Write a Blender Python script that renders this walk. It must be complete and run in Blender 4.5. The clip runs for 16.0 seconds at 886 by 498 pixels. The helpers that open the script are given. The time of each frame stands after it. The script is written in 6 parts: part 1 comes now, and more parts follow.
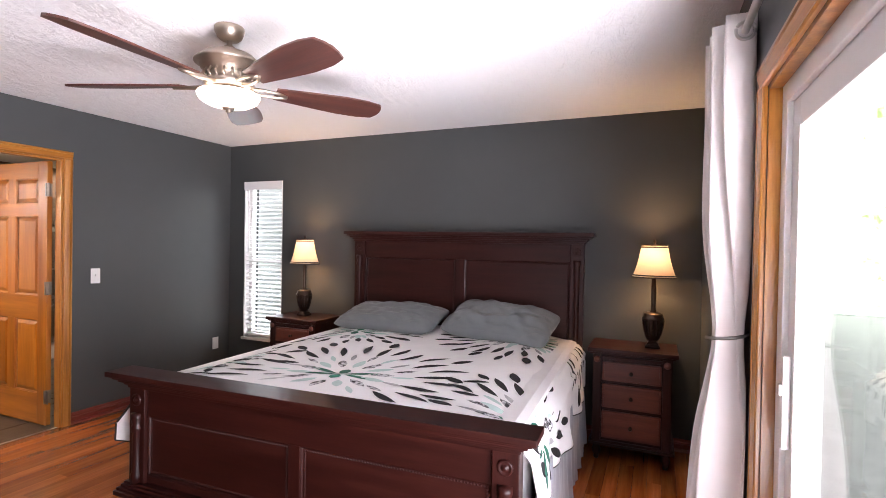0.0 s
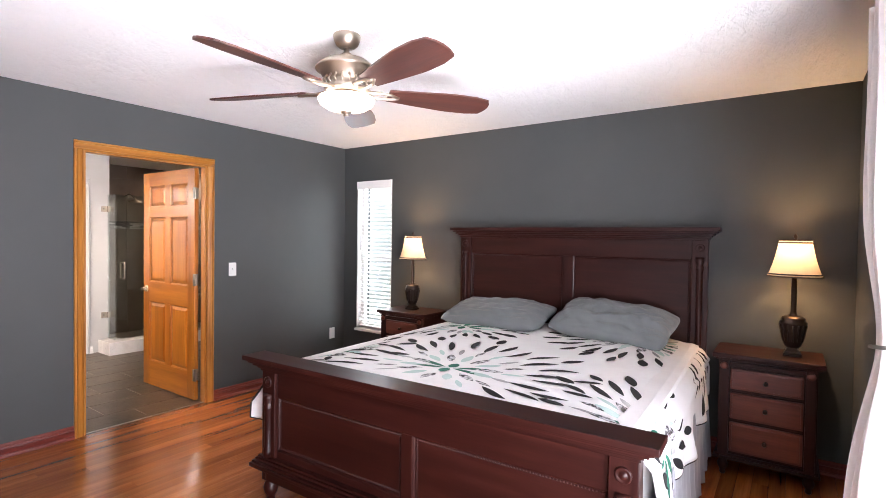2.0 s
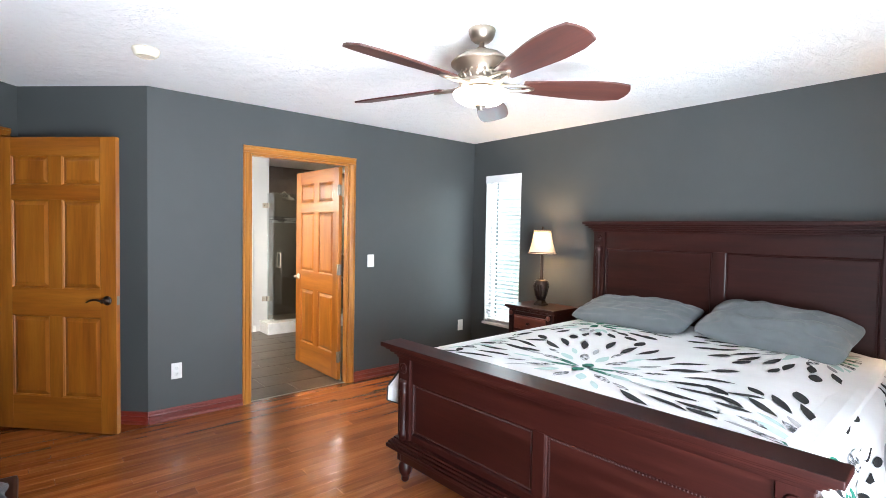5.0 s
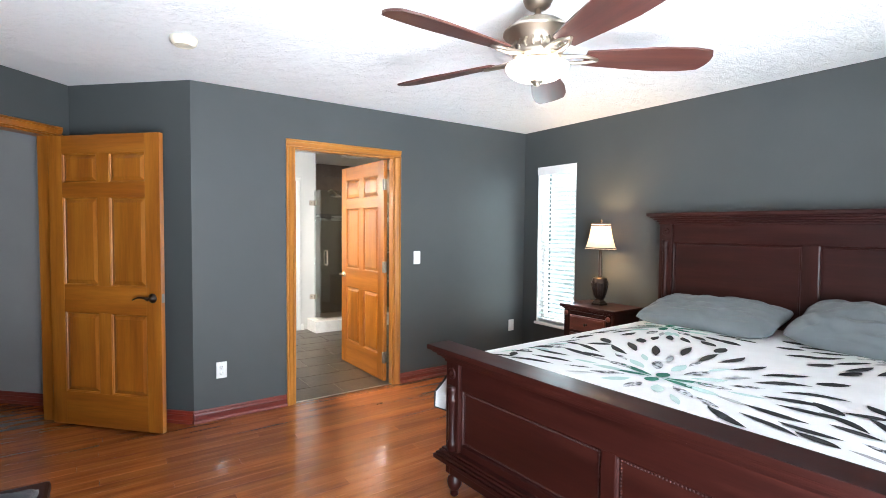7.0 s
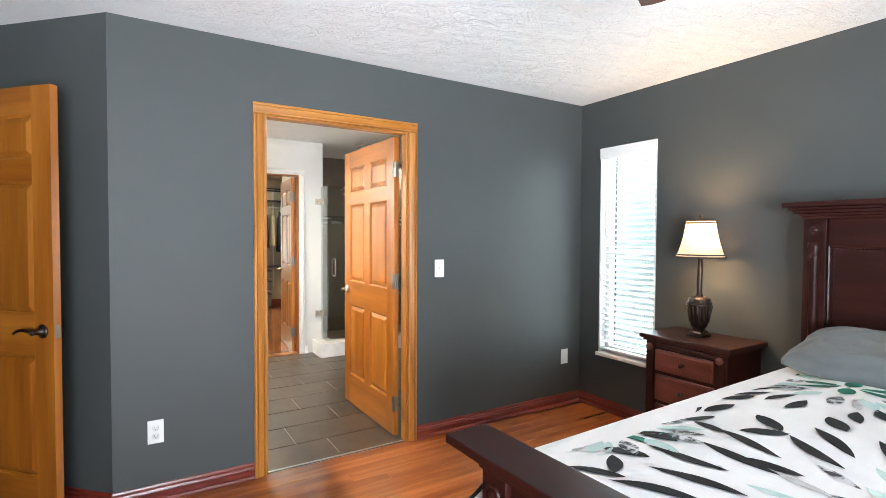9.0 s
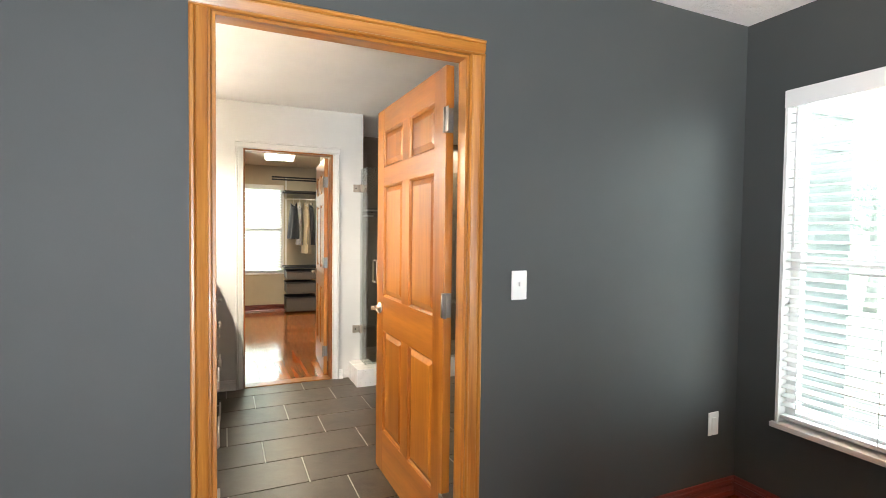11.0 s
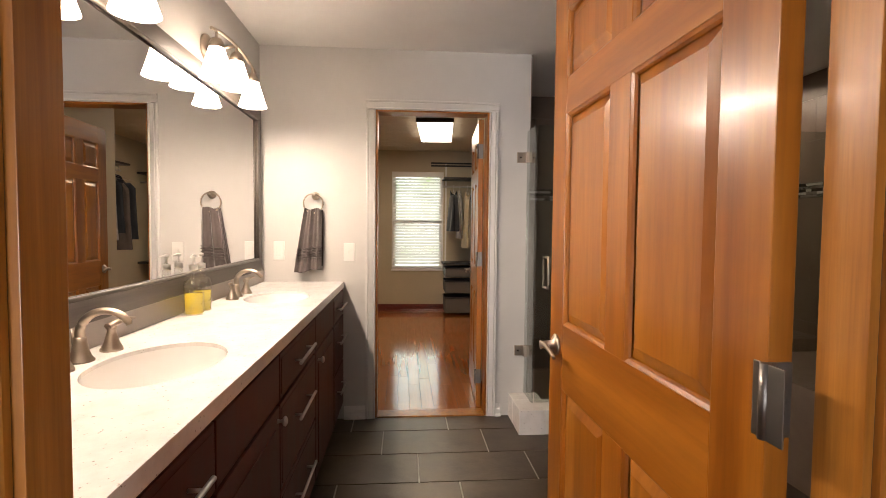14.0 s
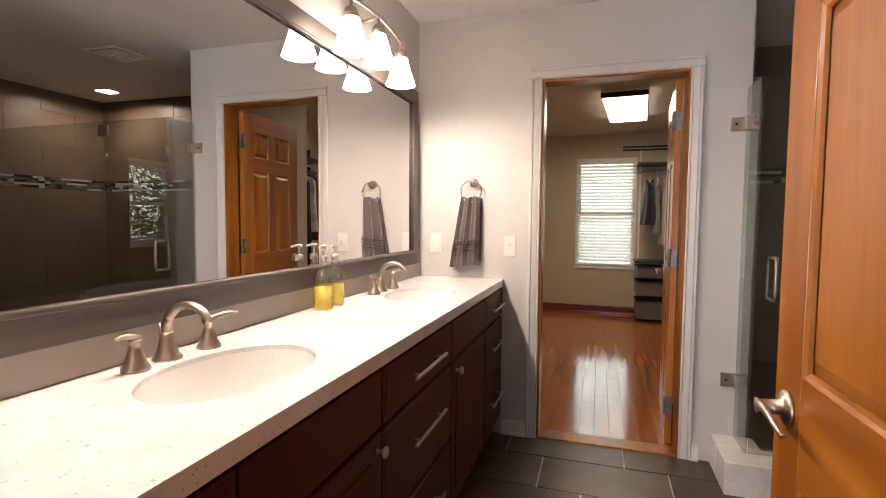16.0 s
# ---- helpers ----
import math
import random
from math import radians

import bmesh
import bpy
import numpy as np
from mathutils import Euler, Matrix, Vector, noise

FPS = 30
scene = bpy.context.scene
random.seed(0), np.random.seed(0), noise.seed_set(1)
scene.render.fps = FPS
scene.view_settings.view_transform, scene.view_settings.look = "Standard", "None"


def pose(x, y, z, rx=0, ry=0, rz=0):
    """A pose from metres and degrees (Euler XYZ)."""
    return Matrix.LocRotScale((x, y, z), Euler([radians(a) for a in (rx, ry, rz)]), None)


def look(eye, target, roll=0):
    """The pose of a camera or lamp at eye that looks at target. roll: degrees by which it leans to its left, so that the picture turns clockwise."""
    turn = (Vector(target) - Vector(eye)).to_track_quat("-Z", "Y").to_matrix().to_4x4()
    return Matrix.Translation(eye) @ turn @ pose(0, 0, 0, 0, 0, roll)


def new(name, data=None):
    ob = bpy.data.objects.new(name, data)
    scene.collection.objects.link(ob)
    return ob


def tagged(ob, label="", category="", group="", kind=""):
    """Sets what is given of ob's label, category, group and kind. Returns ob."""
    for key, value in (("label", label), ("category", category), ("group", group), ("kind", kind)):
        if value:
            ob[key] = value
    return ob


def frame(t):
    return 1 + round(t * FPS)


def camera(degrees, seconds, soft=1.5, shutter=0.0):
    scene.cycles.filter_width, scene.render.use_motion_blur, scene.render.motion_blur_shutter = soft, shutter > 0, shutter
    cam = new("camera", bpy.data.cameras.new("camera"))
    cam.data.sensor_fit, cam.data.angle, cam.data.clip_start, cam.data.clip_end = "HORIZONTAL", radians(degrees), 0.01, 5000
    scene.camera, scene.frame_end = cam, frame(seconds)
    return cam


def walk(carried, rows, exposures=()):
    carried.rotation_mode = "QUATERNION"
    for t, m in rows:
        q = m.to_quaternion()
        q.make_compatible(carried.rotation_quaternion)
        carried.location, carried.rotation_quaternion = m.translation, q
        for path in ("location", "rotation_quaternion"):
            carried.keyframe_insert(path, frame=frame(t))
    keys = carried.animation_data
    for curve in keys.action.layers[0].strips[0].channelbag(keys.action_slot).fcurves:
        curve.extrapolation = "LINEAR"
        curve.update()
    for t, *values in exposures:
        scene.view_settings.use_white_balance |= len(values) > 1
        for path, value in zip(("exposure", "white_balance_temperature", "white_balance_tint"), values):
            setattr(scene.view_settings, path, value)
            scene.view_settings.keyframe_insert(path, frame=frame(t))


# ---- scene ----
cam = camera(83.8, 16.0, 0.6)
PATH = [
    (0, (0.103, 0.094, 1.456), (-0.691, 1.929, 1.434), 1.0),
    (0.5, (0.097, 0.097, 1.455), (-0.79, 1.889, 1.427), 1.0),
    (1, (0.089, 0.099, 1.451), (-0.887, 1.844, 1.42), 1.0),
    (1.5, (0.077, 0.092, 1.453), (-0.983, 1.787, 1.414), 0.9),
    (2, (0.068, 0.089, 1.452), (-1.084, 1.724, 1.409), 0.8),
    (2.5, (0.059, 0.082, 1.452), (-1.177, 1.653, 1.406), 0.7),
    (3, (0.052, 0.077, 1.449), (-1.261, 1.585, 1.4), 0.7),
    (3.5, (0.042, 0.074, 1.451), (-1.338, 1.52, 1.395), 0.7),
    (4, (0.035, 0.074, 1.447), (-1.404, 1.462, 1.386), 0.7),
    (6.3, (0.0, 0.084, 1.449), (-1.602, 1.278, 1.358), 0.9),
    (6.5, (-0.02, 0.122, 1.444), (-1.635, 1.298, 1.352), 0.7),
    (7, (-0.167, 0.215, 1.418), (-1.804, 1.36, 1.335), 0.5),
    (7.5, (-0.365, 0.349, 1.402), (-2.023, 1.465, 1.321), 0.6),
    (8, (-0.587, 0.524, 1.396), (-2.264, 1.611, 1.316), 0.6),
    (8.2, (-0.695, 0.591, 1.38), (-2.378, 1.668, 1.308), 0.5),
    (10.3, (-1.904, 1.384, 1.37), (-3.671, 2.318, 1.3), 0.6),
    (10.5, (-2.021, 1.436, 1.366), (-3.803, 2.342, 1.294), 0.7),
    (11, (-2.324, 1.522, 1.361), (-4.15, 2.336, 1.293), 0.7),
    (11.5, (-2.59, 1.591, 1.353), (-4.438, 2.353, 1.287), 0.8),
    (12, (-2.835, 1.665, 1.342), (-4.702, 2.379, 1.275), 0.9),
    (12.5, (-3.063, 1.718, 1.329), (-4.955, 2.361, 1.26), 0.8),
    (13, (-3.245, 1.763, 1.313), (-5.172, 2.295, 1.237), 0.8),
    (13.5, (-3.421, 1.833, 1.295), (-5.387, 2.189, 1.219), 0.6),
    (14, (-3.548, 1.869, 1.284), (-5.54, 2.026, 1.196), 0.5),
    (14.5, (-3.67, 1.917, 1.267), (-5.668, 1.874, 1.173), 0.5),
    (15, (-3.772, 1.945, 1.267), (-5.753, 1.692, 1.164), 0.4),
    (15.5, (-3.893, 1.986, 1.267), (-5.837, 1.525, 1.161), 0.5),
    (16, (-3.992, 2.004, 1.26), (-5.895, 1.401, 1.144), 0.5),
]
# seconds, stops, kelvin, tint
EXPOSURES = [(0, -0.48, 6520, 26), (1.5, -0.15, 6450, 24), (2.5, 0.02, 6200, 18), (3.5, 0.16, 5900, 12), (8, 0.25, 5800, 7), (10.5, 0.05, 6250, 8), (11.5, -0.05, 6350, 9), (12.3, -0.2, 6550, 12), (13, -0.65, 6850, 17), (14, -1.05, 6950, 20), (16, -1.08, 6550, 22)]
walk(cam, [(t, look(eye, target, roll)) for t, eye, target, roll in PATH], EXPOSURES)

# ---- world, sun, large lights ----
world = bpy.data.worlds.new("world")
scene.world = world
world.use_nodes = True
wn = world.node_tree.nodes
sky = wn.new("ShaderNodeTexSky")
sky.sky_type = "NISHITA"
sky.sun_disc = False
sky.sun_elevation = radians(48)
sky.sun_rotation = radians(150)
wn["Background"].inputs["Strength"].default_value = 0.15
world.node_tree.links.new(sky.outputs[0], wn["Background"].inputs["Color"])


def sun_lamp():
    d = bpy.data.lights.new("sun", "SUN")
    d.energy, d.angle, d.color = 4.0, radians(10), (1, 0.96, 0.9)
    ob = new("sun", d)
    ob.matrix_world = look((20, -35, 45), (0, 0, 0))


def area_lamp(name, eye, target, sx, sy, watts, color=(1, 1, 1)):
    d = bpy.data.lights.new(name, "AREA")
    d.shape, d.size, d.size_y, d.energy, d.color = "RECTANGLE", sx, sy, watts, color
    ob = new(name, d)
    ob.matrix_world = look(eye, target)
    return ob


def point_lamp(name, place, watts, color, radius=0.03):
    d = bpy.data.lights.new(name, "POINT")
    d.energy, d.color, d.shadow_soft_size = watts, color, radius
    ob = new(name, d)
    ob.location = place
    return ob


WARM = (1.0, 0.62, 0.28)
sun_lamp()
area_lamp("skylight_slider", (1.05, 0.45, 0.95), (-0.40, 1.35, 2.2), 1.9, 1.7, 360, (0.95, 0.97, 1.0)).data.spread = radians(130)
area_lamp("skylight_window", (-3.598, 4.122, 1.25), (-3.598, 0, 1.25), 0.498, 1.62, 26, (0.9, 0.96, 1.0))
area_lamp("skylight_closet", (-11.29, 2.07, 1.35), (0, 2.06, 1.0), 0.7, 1.3, 18, (0.95, 0.98, 1.0))
area_lamp("closet_tube", (-9.355, 2.23, 2.37), (-9.355, 2.23, 0), 1.2, 0.36, 40, (1.0, 0.85, 0.6))

# ---- materials ----


def material(name, color=(0.8, 0.8, 0.8), rough=0.5, metal=0.0):
    m = bpy.data.materials.new(name)
    m.use_nodes = True
    b = m.node_tree.nodes["Principled BSDF"]
    b.inputs["Base Color"].default_value = (*color, 1)
    b.inputs["Roughness"].default_value = rough
    b.inputs["Metallic"].default_value = metal
    return m, m.node_tree.nodes, m.node_tree.links, b


def noise_node(n, l, vec, scale, detail=6.0, rough=0.6):
    t = n.new("ShaderNodeTexNoise")
    t.inputs["Scale"].default_value = scale
    t.inputs["Detail"].default_value = detail
    t.inputs["Roughness"].default_value = rough
    if vec is not None:
        l.new(vec, t.inputs["Vector"])
    return t


def ramp(n, l, fac, stops):
    r = n.new("ShaderNodeValToRGB")
    r.color_ramp.elements[0].position, r.color_ramp.elements[1].position = stops[0][0], stops[-1][0]
    r.color_ramp.elements[0].color, r.color_ramp.elements[1].color = (*stops[0][1], 1), (*stops[-1][1], 1)
    for p, c in stops[1:-1]:
        e = r.color_ramp.elements.new(p)
        e.color = (*c, 1)
    l.new(fac, r.inputs["Fac"])
    return r


def mapped(n, l, source="Object", scale=(1, 1, 1), spread=0.0):
    tc = n.new("ShaderNodeTexCoord")
    out = tc.outputs[source]
    if spread:
        info = n.new("ShaderNodeObjectInfo")
        mul = n.new("ShaderNodeVectorMath")
        mul.operation = "MULTIPLY_ADD"
        comb = n.new("ShaderNodeCombineXYZ")
        for k in range(3):
            l.new(info.outputs["Random"], comb.inputs[k])
        l.new(comb.outputs[0], mul.inputs[0])
        mul.inputs[1].default_value = (spread, spread * 1.7, spread * 2.3)
        l.new(out, mul.inputs[2])
        out = mul.outputs[0]
    mp = n.new("ShaderNodeMapping")
    mp.inputs["Scale"].default_value = scale
    l.new(out, mp.inputs["Vector"])
    return mp.outputs[0]


def bump(n, l, b, height, strength, dist=0.01):
    u = n.new("ShaderNodeBump")
    u.inputs["Strength"].default_value = strength
    u.inputs["Distance"].default_value = dist
    l.new(height, u.inputs["Height"])
    l.new(u.outputs[0], b.inputs["Normal"])
    return u


def paint(name, color, rough=0.55, tex=0.12, mottle=0.06, scale=180):
    """Rolled wall paint: slight mottling and orange-peel relief."""
    m, n, l, b = material(name, color, rough)
    v = mapped(n, l)
    big = noise_node(n, l, v, 1.3, 4)
    lo, hi = tuple(c * (1 - mottle) for c in color), tuple(min(1, c * (1 + mottle)) for c in color)
    l.new(ramp(n, l, big.outputs[0], [(0.3, lo), (0.7, hi)]).outputs[0], b.inputs["Base Color"])
    fine = noise_node(n, l, v, scale, 3)
    bump(n, l, b, fine.outputs[0], tex, 0.004)
    rr = n.new("ShaderNodeMapRange")
    b.inputs["Specular IOR Level"].default_value = 0.35
    rr.inputs["To Min"].default_value, rr.inputs["To Max"].default_value = rough - 0.06, rough + 0.08
    l.new(noise_node(n, l, v, 4.0, 5).outputs[0], rr.inputs["Value"])
    l.new(rr.outputs[0], b.inputs["Roughness"])
    return m


def wood(name, dark, mid, light, rough=0.35, grain=(22, 22, 1.2), spread=1.0, coat=0.0, rel=0.1, shade=0.0, pores=0.35):
    m, n, l, b = material(name, mid, rough)
    v = mapped(n, l, "Object", grain, spread)
    warp = noise_node(n, l, v, 1.0, 5, 0.55)
    col = ramp(n, l, warp.outputs[0], [(0.28, dark), (0.5, mid), (0.72, light)])
    fine = noise_node(n, l, mapped(n, l, "Object", tuple(g * 7 for g in grain), spread), 1.0, 4)
    mix = n.new("ShaderNodeMixRGB")
    mix.blend_type = "MULTIPLY"
    mix.inputs[0].default_value = pores
    l.new(col.outputs[0], mix.inputs[1])
    l.new(ramp(n, l, fine.outputs[0], [(0.3, (0.45, 0.45, 0.45)), (0.6, (1, 1, 1))]).outputs[0], mix.inputs[2])
    last = mix.outputs[0]
    if shade:
        info = n.new("ShaderNodeObjectInfo")
        geo = n.new("ShaderNodeNewGeometry")
        add = n.new("ShaderNodeMath")
        add.operation = "ADD"
        l.new(info.outputs["Random"], add.inputs[0])
        l.new(geo.outputs["Random Per Island"], add.inputs[1])
        fr = n.new("ShaderNodeMath")
        fr.operation = "FRACT"
        l.new(add.outputs[0], fr.inputs[0])
        mr = n.new("ShaderNodeMapRange")
        mr.inputs["To Min"].default_value, mr.inputs["To Max"].default_value = 1 - shade, 1 + shade
        l.new(fr.outputs[0], mr.inputs["Value"])
        hsv = n.new("ShaderNodeHueSaturation")
        l.new(mr.outputs[0], hsv.inputs["Value"])
        l.new(last, hsv.inputs["Color"])
        last = hsv.outputs[0]
    l.new(last, b.inputs["Base Color"])
    bump(n, l, b, fine.outputs[0], rel, 0.002)
    b.inputs["Coat Weight"].default_value = coat
    b.inputs["Coat Roughness"].default_value = 0.12
    rr = n.new("ShaderNodeMapRange")
    rr.inputs["To Min"].default_value, rr.inputs["To Max"].default_value = rough - 0.05, rough + 0.1
    l.new(warp.outputs[0], rr.inputs["Value"])
    l.new(rr.outputs[0], b.inputs["Roughness"])
    return m


def metal(name, color, rough=0.28):
    m, n, l, b = material(name, color, rough, 1.0)
    v = mapped(n, l, "Object", (1, 1, 8))
    rr = n.new("ShaderNodeMapRange")
    rr.inputs["To Min"].default_value, rr.inputs["To Max"].default_value = rough * 0.9, rough * 1.15
    l.new(noise_node(n, l, v, 40, 4).outputs[0], rr.inputs["Value"])
    l.new(rr.outputs[0], b.inputs["Roughness"])
    return m


def cloth(name, color, rough=0.9, weave=900, var=0.1, sheen=0.2, rel=0.25):
    m, n, l, b = material(name, color, rough)
    v = mapped(n, l)
    big = noise_node(n, l, v, 7, 5)
    l.new(ramp(n, l, big.outputs[0], [(0.3, tuple(c * (1 - var) for c in color)), (0.7, tuple(min(1, c * (1 + var)) for c in color))]).outputs[0], b.inputs["Base Color"])
    bump(n, l, b, noise_node(n, l, v, weave, 2).outputs[0], rel, 0.002)
    b.inputs["Sheen Weight"].default_value = sheen
    return m


def spotted_cloth():
    """Pale print broken by black flecks."""
    m, n, l, b = material("flecked_patch", (0.6, 0.6, 0.6), 0.9)
    fl = noise_node(n, l, mapped(n, l, "Object", (38, 38, 38)), 1.0, 3, 0.6)
    l.new(ramp(n, l, fl.outputs[0], [(0.43, (0.03, 0.03, 0.032)), (0.5, (0.34, 0.34, 0.36)), (0.58, (0.70, 0.70, 0.72))]).outputs[0], b.inputs["Base Color"])
    return m


def glow(name, color, strength):
    m, n, l, b = material(name, (0.85, 0.83, 0.8), 0.4)
    b.inputs["Emission Color"].default_value = (*color, 1)
    b.inputs["Emission Strength"].default_value = strength
    return m


def shade_cloth():
    """Lined lampshade linen: the bulb's light comes through the weave."""
    m, n, l, b = material("lamp_shade_linen", (0.62, 0.50, 0.34), 0.9)
    tr, mx = n.new("ShaderNodeBsdfTranslucent"), n.new("ShaderNodeMixShader")
    weave = noise_node(n, l, mapped(n, l, "Object", (60, 60, 260)), 1.0, 3)
    l.new(ramp(n, l, weave.outputs[0], [(0.3, (0.50, 0.40, 0.32)), (0.7, (0.62, 0.50, 0.42))]).outputs[0], tr.inputs["Color"])
    mx.inputs[0].default_value = 0.10
    l.new(b.outputs[0], mx.inputs[1])
    l.new(tr.outputs[0], mx.inputs[2])
    l.new(mx.outputs[0], n["Material Output"].inputs[0])
    return m


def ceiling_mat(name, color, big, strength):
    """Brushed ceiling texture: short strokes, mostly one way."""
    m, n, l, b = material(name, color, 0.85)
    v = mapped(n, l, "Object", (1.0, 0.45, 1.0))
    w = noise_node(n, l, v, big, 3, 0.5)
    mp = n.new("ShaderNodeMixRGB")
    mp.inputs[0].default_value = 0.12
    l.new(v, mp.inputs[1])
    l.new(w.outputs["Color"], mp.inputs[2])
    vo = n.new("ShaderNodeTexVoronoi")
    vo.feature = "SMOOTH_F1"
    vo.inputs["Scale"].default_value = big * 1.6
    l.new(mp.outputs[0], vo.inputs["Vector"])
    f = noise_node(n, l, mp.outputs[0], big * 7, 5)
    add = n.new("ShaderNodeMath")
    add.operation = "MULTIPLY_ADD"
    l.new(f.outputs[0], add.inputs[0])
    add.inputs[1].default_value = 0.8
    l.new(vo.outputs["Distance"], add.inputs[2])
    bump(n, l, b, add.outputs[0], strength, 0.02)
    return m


def stone_mat(name, color, speck, rough=0.25, scale=60):
    m, n, l, b = material(name, color, rough)
    v = mapped(n, l)
    a = noise_node(n, l, v, scale, 6, 0.7)
    l.new(ramp(n, l, a.outputs[0], [(0.28, speck), (0.36, color), (1.0, color)]).outputs[0], b.inputs["Base Color"])
    return m


def slate_mat(name, dark, light, rough=0.4):
    m, n, l, b = material(name, dark, rough)
    v = mapped(n, l, "Object", (1, 1, 1), 3.0)
    a = noise_node(n, l, v, 5, 7, 0.65)
    info = n.new("ShaderNodeObjectInfo")
    hsv = n.new("ShaderNodeHueSaturation")
    mr = n.new("ShaderNodeMapRange")
    mr.inputs["To Min"].default_value, mr.inputs["To Max"].default_value = 0.8, 1.2
    l.new(info.outputs["Random"], mr.inputs["Value"])
    l.new(mr.outputs[0], hsv.inputs["Value"])
    l.new(ramp(n, l, a.outputs[0], [(0.3, dark), (0.7, light)]).outputs[0], hsv.inputs["Color"])
    l.new(hsv.outputs[0], b.inputs["Base Color"])
    bump(n, l, b, noise_node(n, l, v, 14, 8, 0.7).outputs[0], 0.35, 0.006)
    return m


def clear_glass(name, color=(1, 1, 1), rough=0.0):
    m, n, l, b = material(name, color, rough)
    b.inputs["Transmission Weight"].default_value = 1.0
    b.inputs["IOR"].default_value = 1.45
    return m


def sheet_glass(name, tint=(0.95, 0.98, 0.97), head_on=0.08):
    """Thin pane: mostly clear with a Fresnel reflection."""
    m = bpy.data.materials.new(name)
    m.use_nodes = True
    n, l = m.node_tree.nodes, m.node_tree.links
    n.remove(n["Principled BSDF"])
    tr, gl, lw, mx = n.new("ShaderNodeBsdfTransparent"), n.new("ShaderNodeBsdfGlossy"), n.new("ShaderNodeLayerWeight"), n.new("ShaderNodeMixShader")
    tr.inputs[0].default_value = (*tint, 1)
    gl.inputs["Roughness"].default_value = 0.0
    power, fac = n.new("ShaderNodeMath"), n.new("ShaderNodeMath")
    power.operation, fac.operation = "POWER", "MULTIPLY_ADD"
    power.inputs[1].default_value = 5.0
    fac.inputs[1].default_value, fac.inputs[2].default_value = 0.90, head_on
    l.new(lw.outputs["Facing"], power.inputs[0])
    l.new(power.outputs[0], fac.inputs[0])
    l.new(fac.outputs[0], mx.inputs[0])
    l.new(tr.outputs[0], mx.inputs[1])
    l.new(gl.outputs[0], mx.inputs[2])
    l.new(mx.outputs[0], n["Material Output"].inputs[0])
    return m


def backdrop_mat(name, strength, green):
    """Glowing backdrop: a bright overcast garden, far and soft, painted into the emission."""
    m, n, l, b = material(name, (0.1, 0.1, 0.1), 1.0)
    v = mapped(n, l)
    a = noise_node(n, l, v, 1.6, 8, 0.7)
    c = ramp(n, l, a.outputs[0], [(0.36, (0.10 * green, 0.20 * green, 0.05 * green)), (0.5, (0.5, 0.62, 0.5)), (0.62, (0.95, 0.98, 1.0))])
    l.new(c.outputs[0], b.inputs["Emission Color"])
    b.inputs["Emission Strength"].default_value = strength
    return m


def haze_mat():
    """Glowing backdrop behind the sliding door: blurred pale trunks and haze painted into the emission."""
    m, n, l, b = material("glowing_haze_backdrop", (0.1, 0.1, 0.1), 1.0)
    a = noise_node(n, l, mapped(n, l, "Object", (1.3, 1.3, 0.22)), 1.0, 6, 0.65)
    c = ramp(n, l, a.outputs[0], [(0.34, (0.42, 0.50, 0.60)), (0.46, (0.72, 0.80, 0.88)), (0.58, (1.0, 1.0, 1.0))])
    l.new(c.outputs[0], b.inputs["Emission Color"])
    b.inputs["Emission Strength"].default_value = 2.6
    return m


def quartz_mat():
    """White quartz with small grey chips of uneven size."""
    m, n, l, b = material("white_quartz", (0.8, 0.79, 0.77), 0.2)
    v = mapped(n, l)
    fine = noise_node(n, l, v, 90, 3, 0.5)
    chips = ramp(n, l, fine.outputs[0], [(0.27, (0.36, 0.34, 0.33)), (0.335, (0.84, 0.82, 0.80)), (1.0, (0.84, 0.82, 0.80))])
    cloud = noise_node(n, l, v, 9, 6, 0.7)
    mix = n.new("ShaderNodeMixRGB")
    mix.blend_type = "MULTIPLY"
    mix.inputs[0].default_value = 1.0
    l.new(chips.outputs[0], mix.inputs[1])
    l.new(ramp(n, l, cloud.outputs[0], [(0.3, (0.86, 0.85, 0.84)), (0.55, (1, 1, 1))]).outputs[0], mix.inputs[2])
    l.new(mix.outputs[0], b.inputs["Base Color"])
    return m


WALL = paint("grey_wall_paint", (0.0562, 0.0605, 0.0592), 0.56, 0.1)
HALLW = paint("hall_paint", (0.33, 0.32, 0.31), 0.6)
BATHW = paint("bath_wall_paint", (0.56, 0.55, 0.53), 0.5)
CLOSETW = paint("closet_wall_paint", (0.52, 0.46, 0.34), 0.6)
WHITE = paint("white_trim_paint", (0.78, 0.77, 0.75), 0.35, 0.04, 0.02)
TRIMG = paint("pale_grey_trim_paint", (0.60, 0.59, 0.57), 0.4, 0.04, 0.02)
VINYL, *_ = material("white_vinyl", (0.8, 0.79, 0.77), 0.35)
PLASTIC, *_ = material("white_plastic", (0.75, 0.74, 0.71), 0.35)
OFFWHITE, *_ = material("cream_plastic", (0.72, 0.66, 0.52), 0.4)
CEIL = ceiling_mat("knockdown_ceiling", (0.86, 0.86, 0.85), 10, 0.6)
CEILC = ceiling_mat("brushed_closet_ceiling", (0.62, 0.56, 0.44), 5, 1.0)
CEILB = paint("bath_ceiling_paint", (0.72, 0.71, 0.69), 0.7, 0.1)
PINE = wood("honey_pine", (0.19, 0.051, 0.005), (0.302, 0.098, 0.0085), (0.40, 0.150, 0.016), 0.30, (9, 9, 0.7), 1.0, 0.12, 0.08, 0.10)
PINE_H = wood("honey_pine_crosswise", (0.18, 0.048, 0.005), (0.290, 0.092, 0.008), (0.38, 0.138, 0.015), 0.30, (0.7, 9, 9), 1.0, 0.12, 0.08, 0.10)
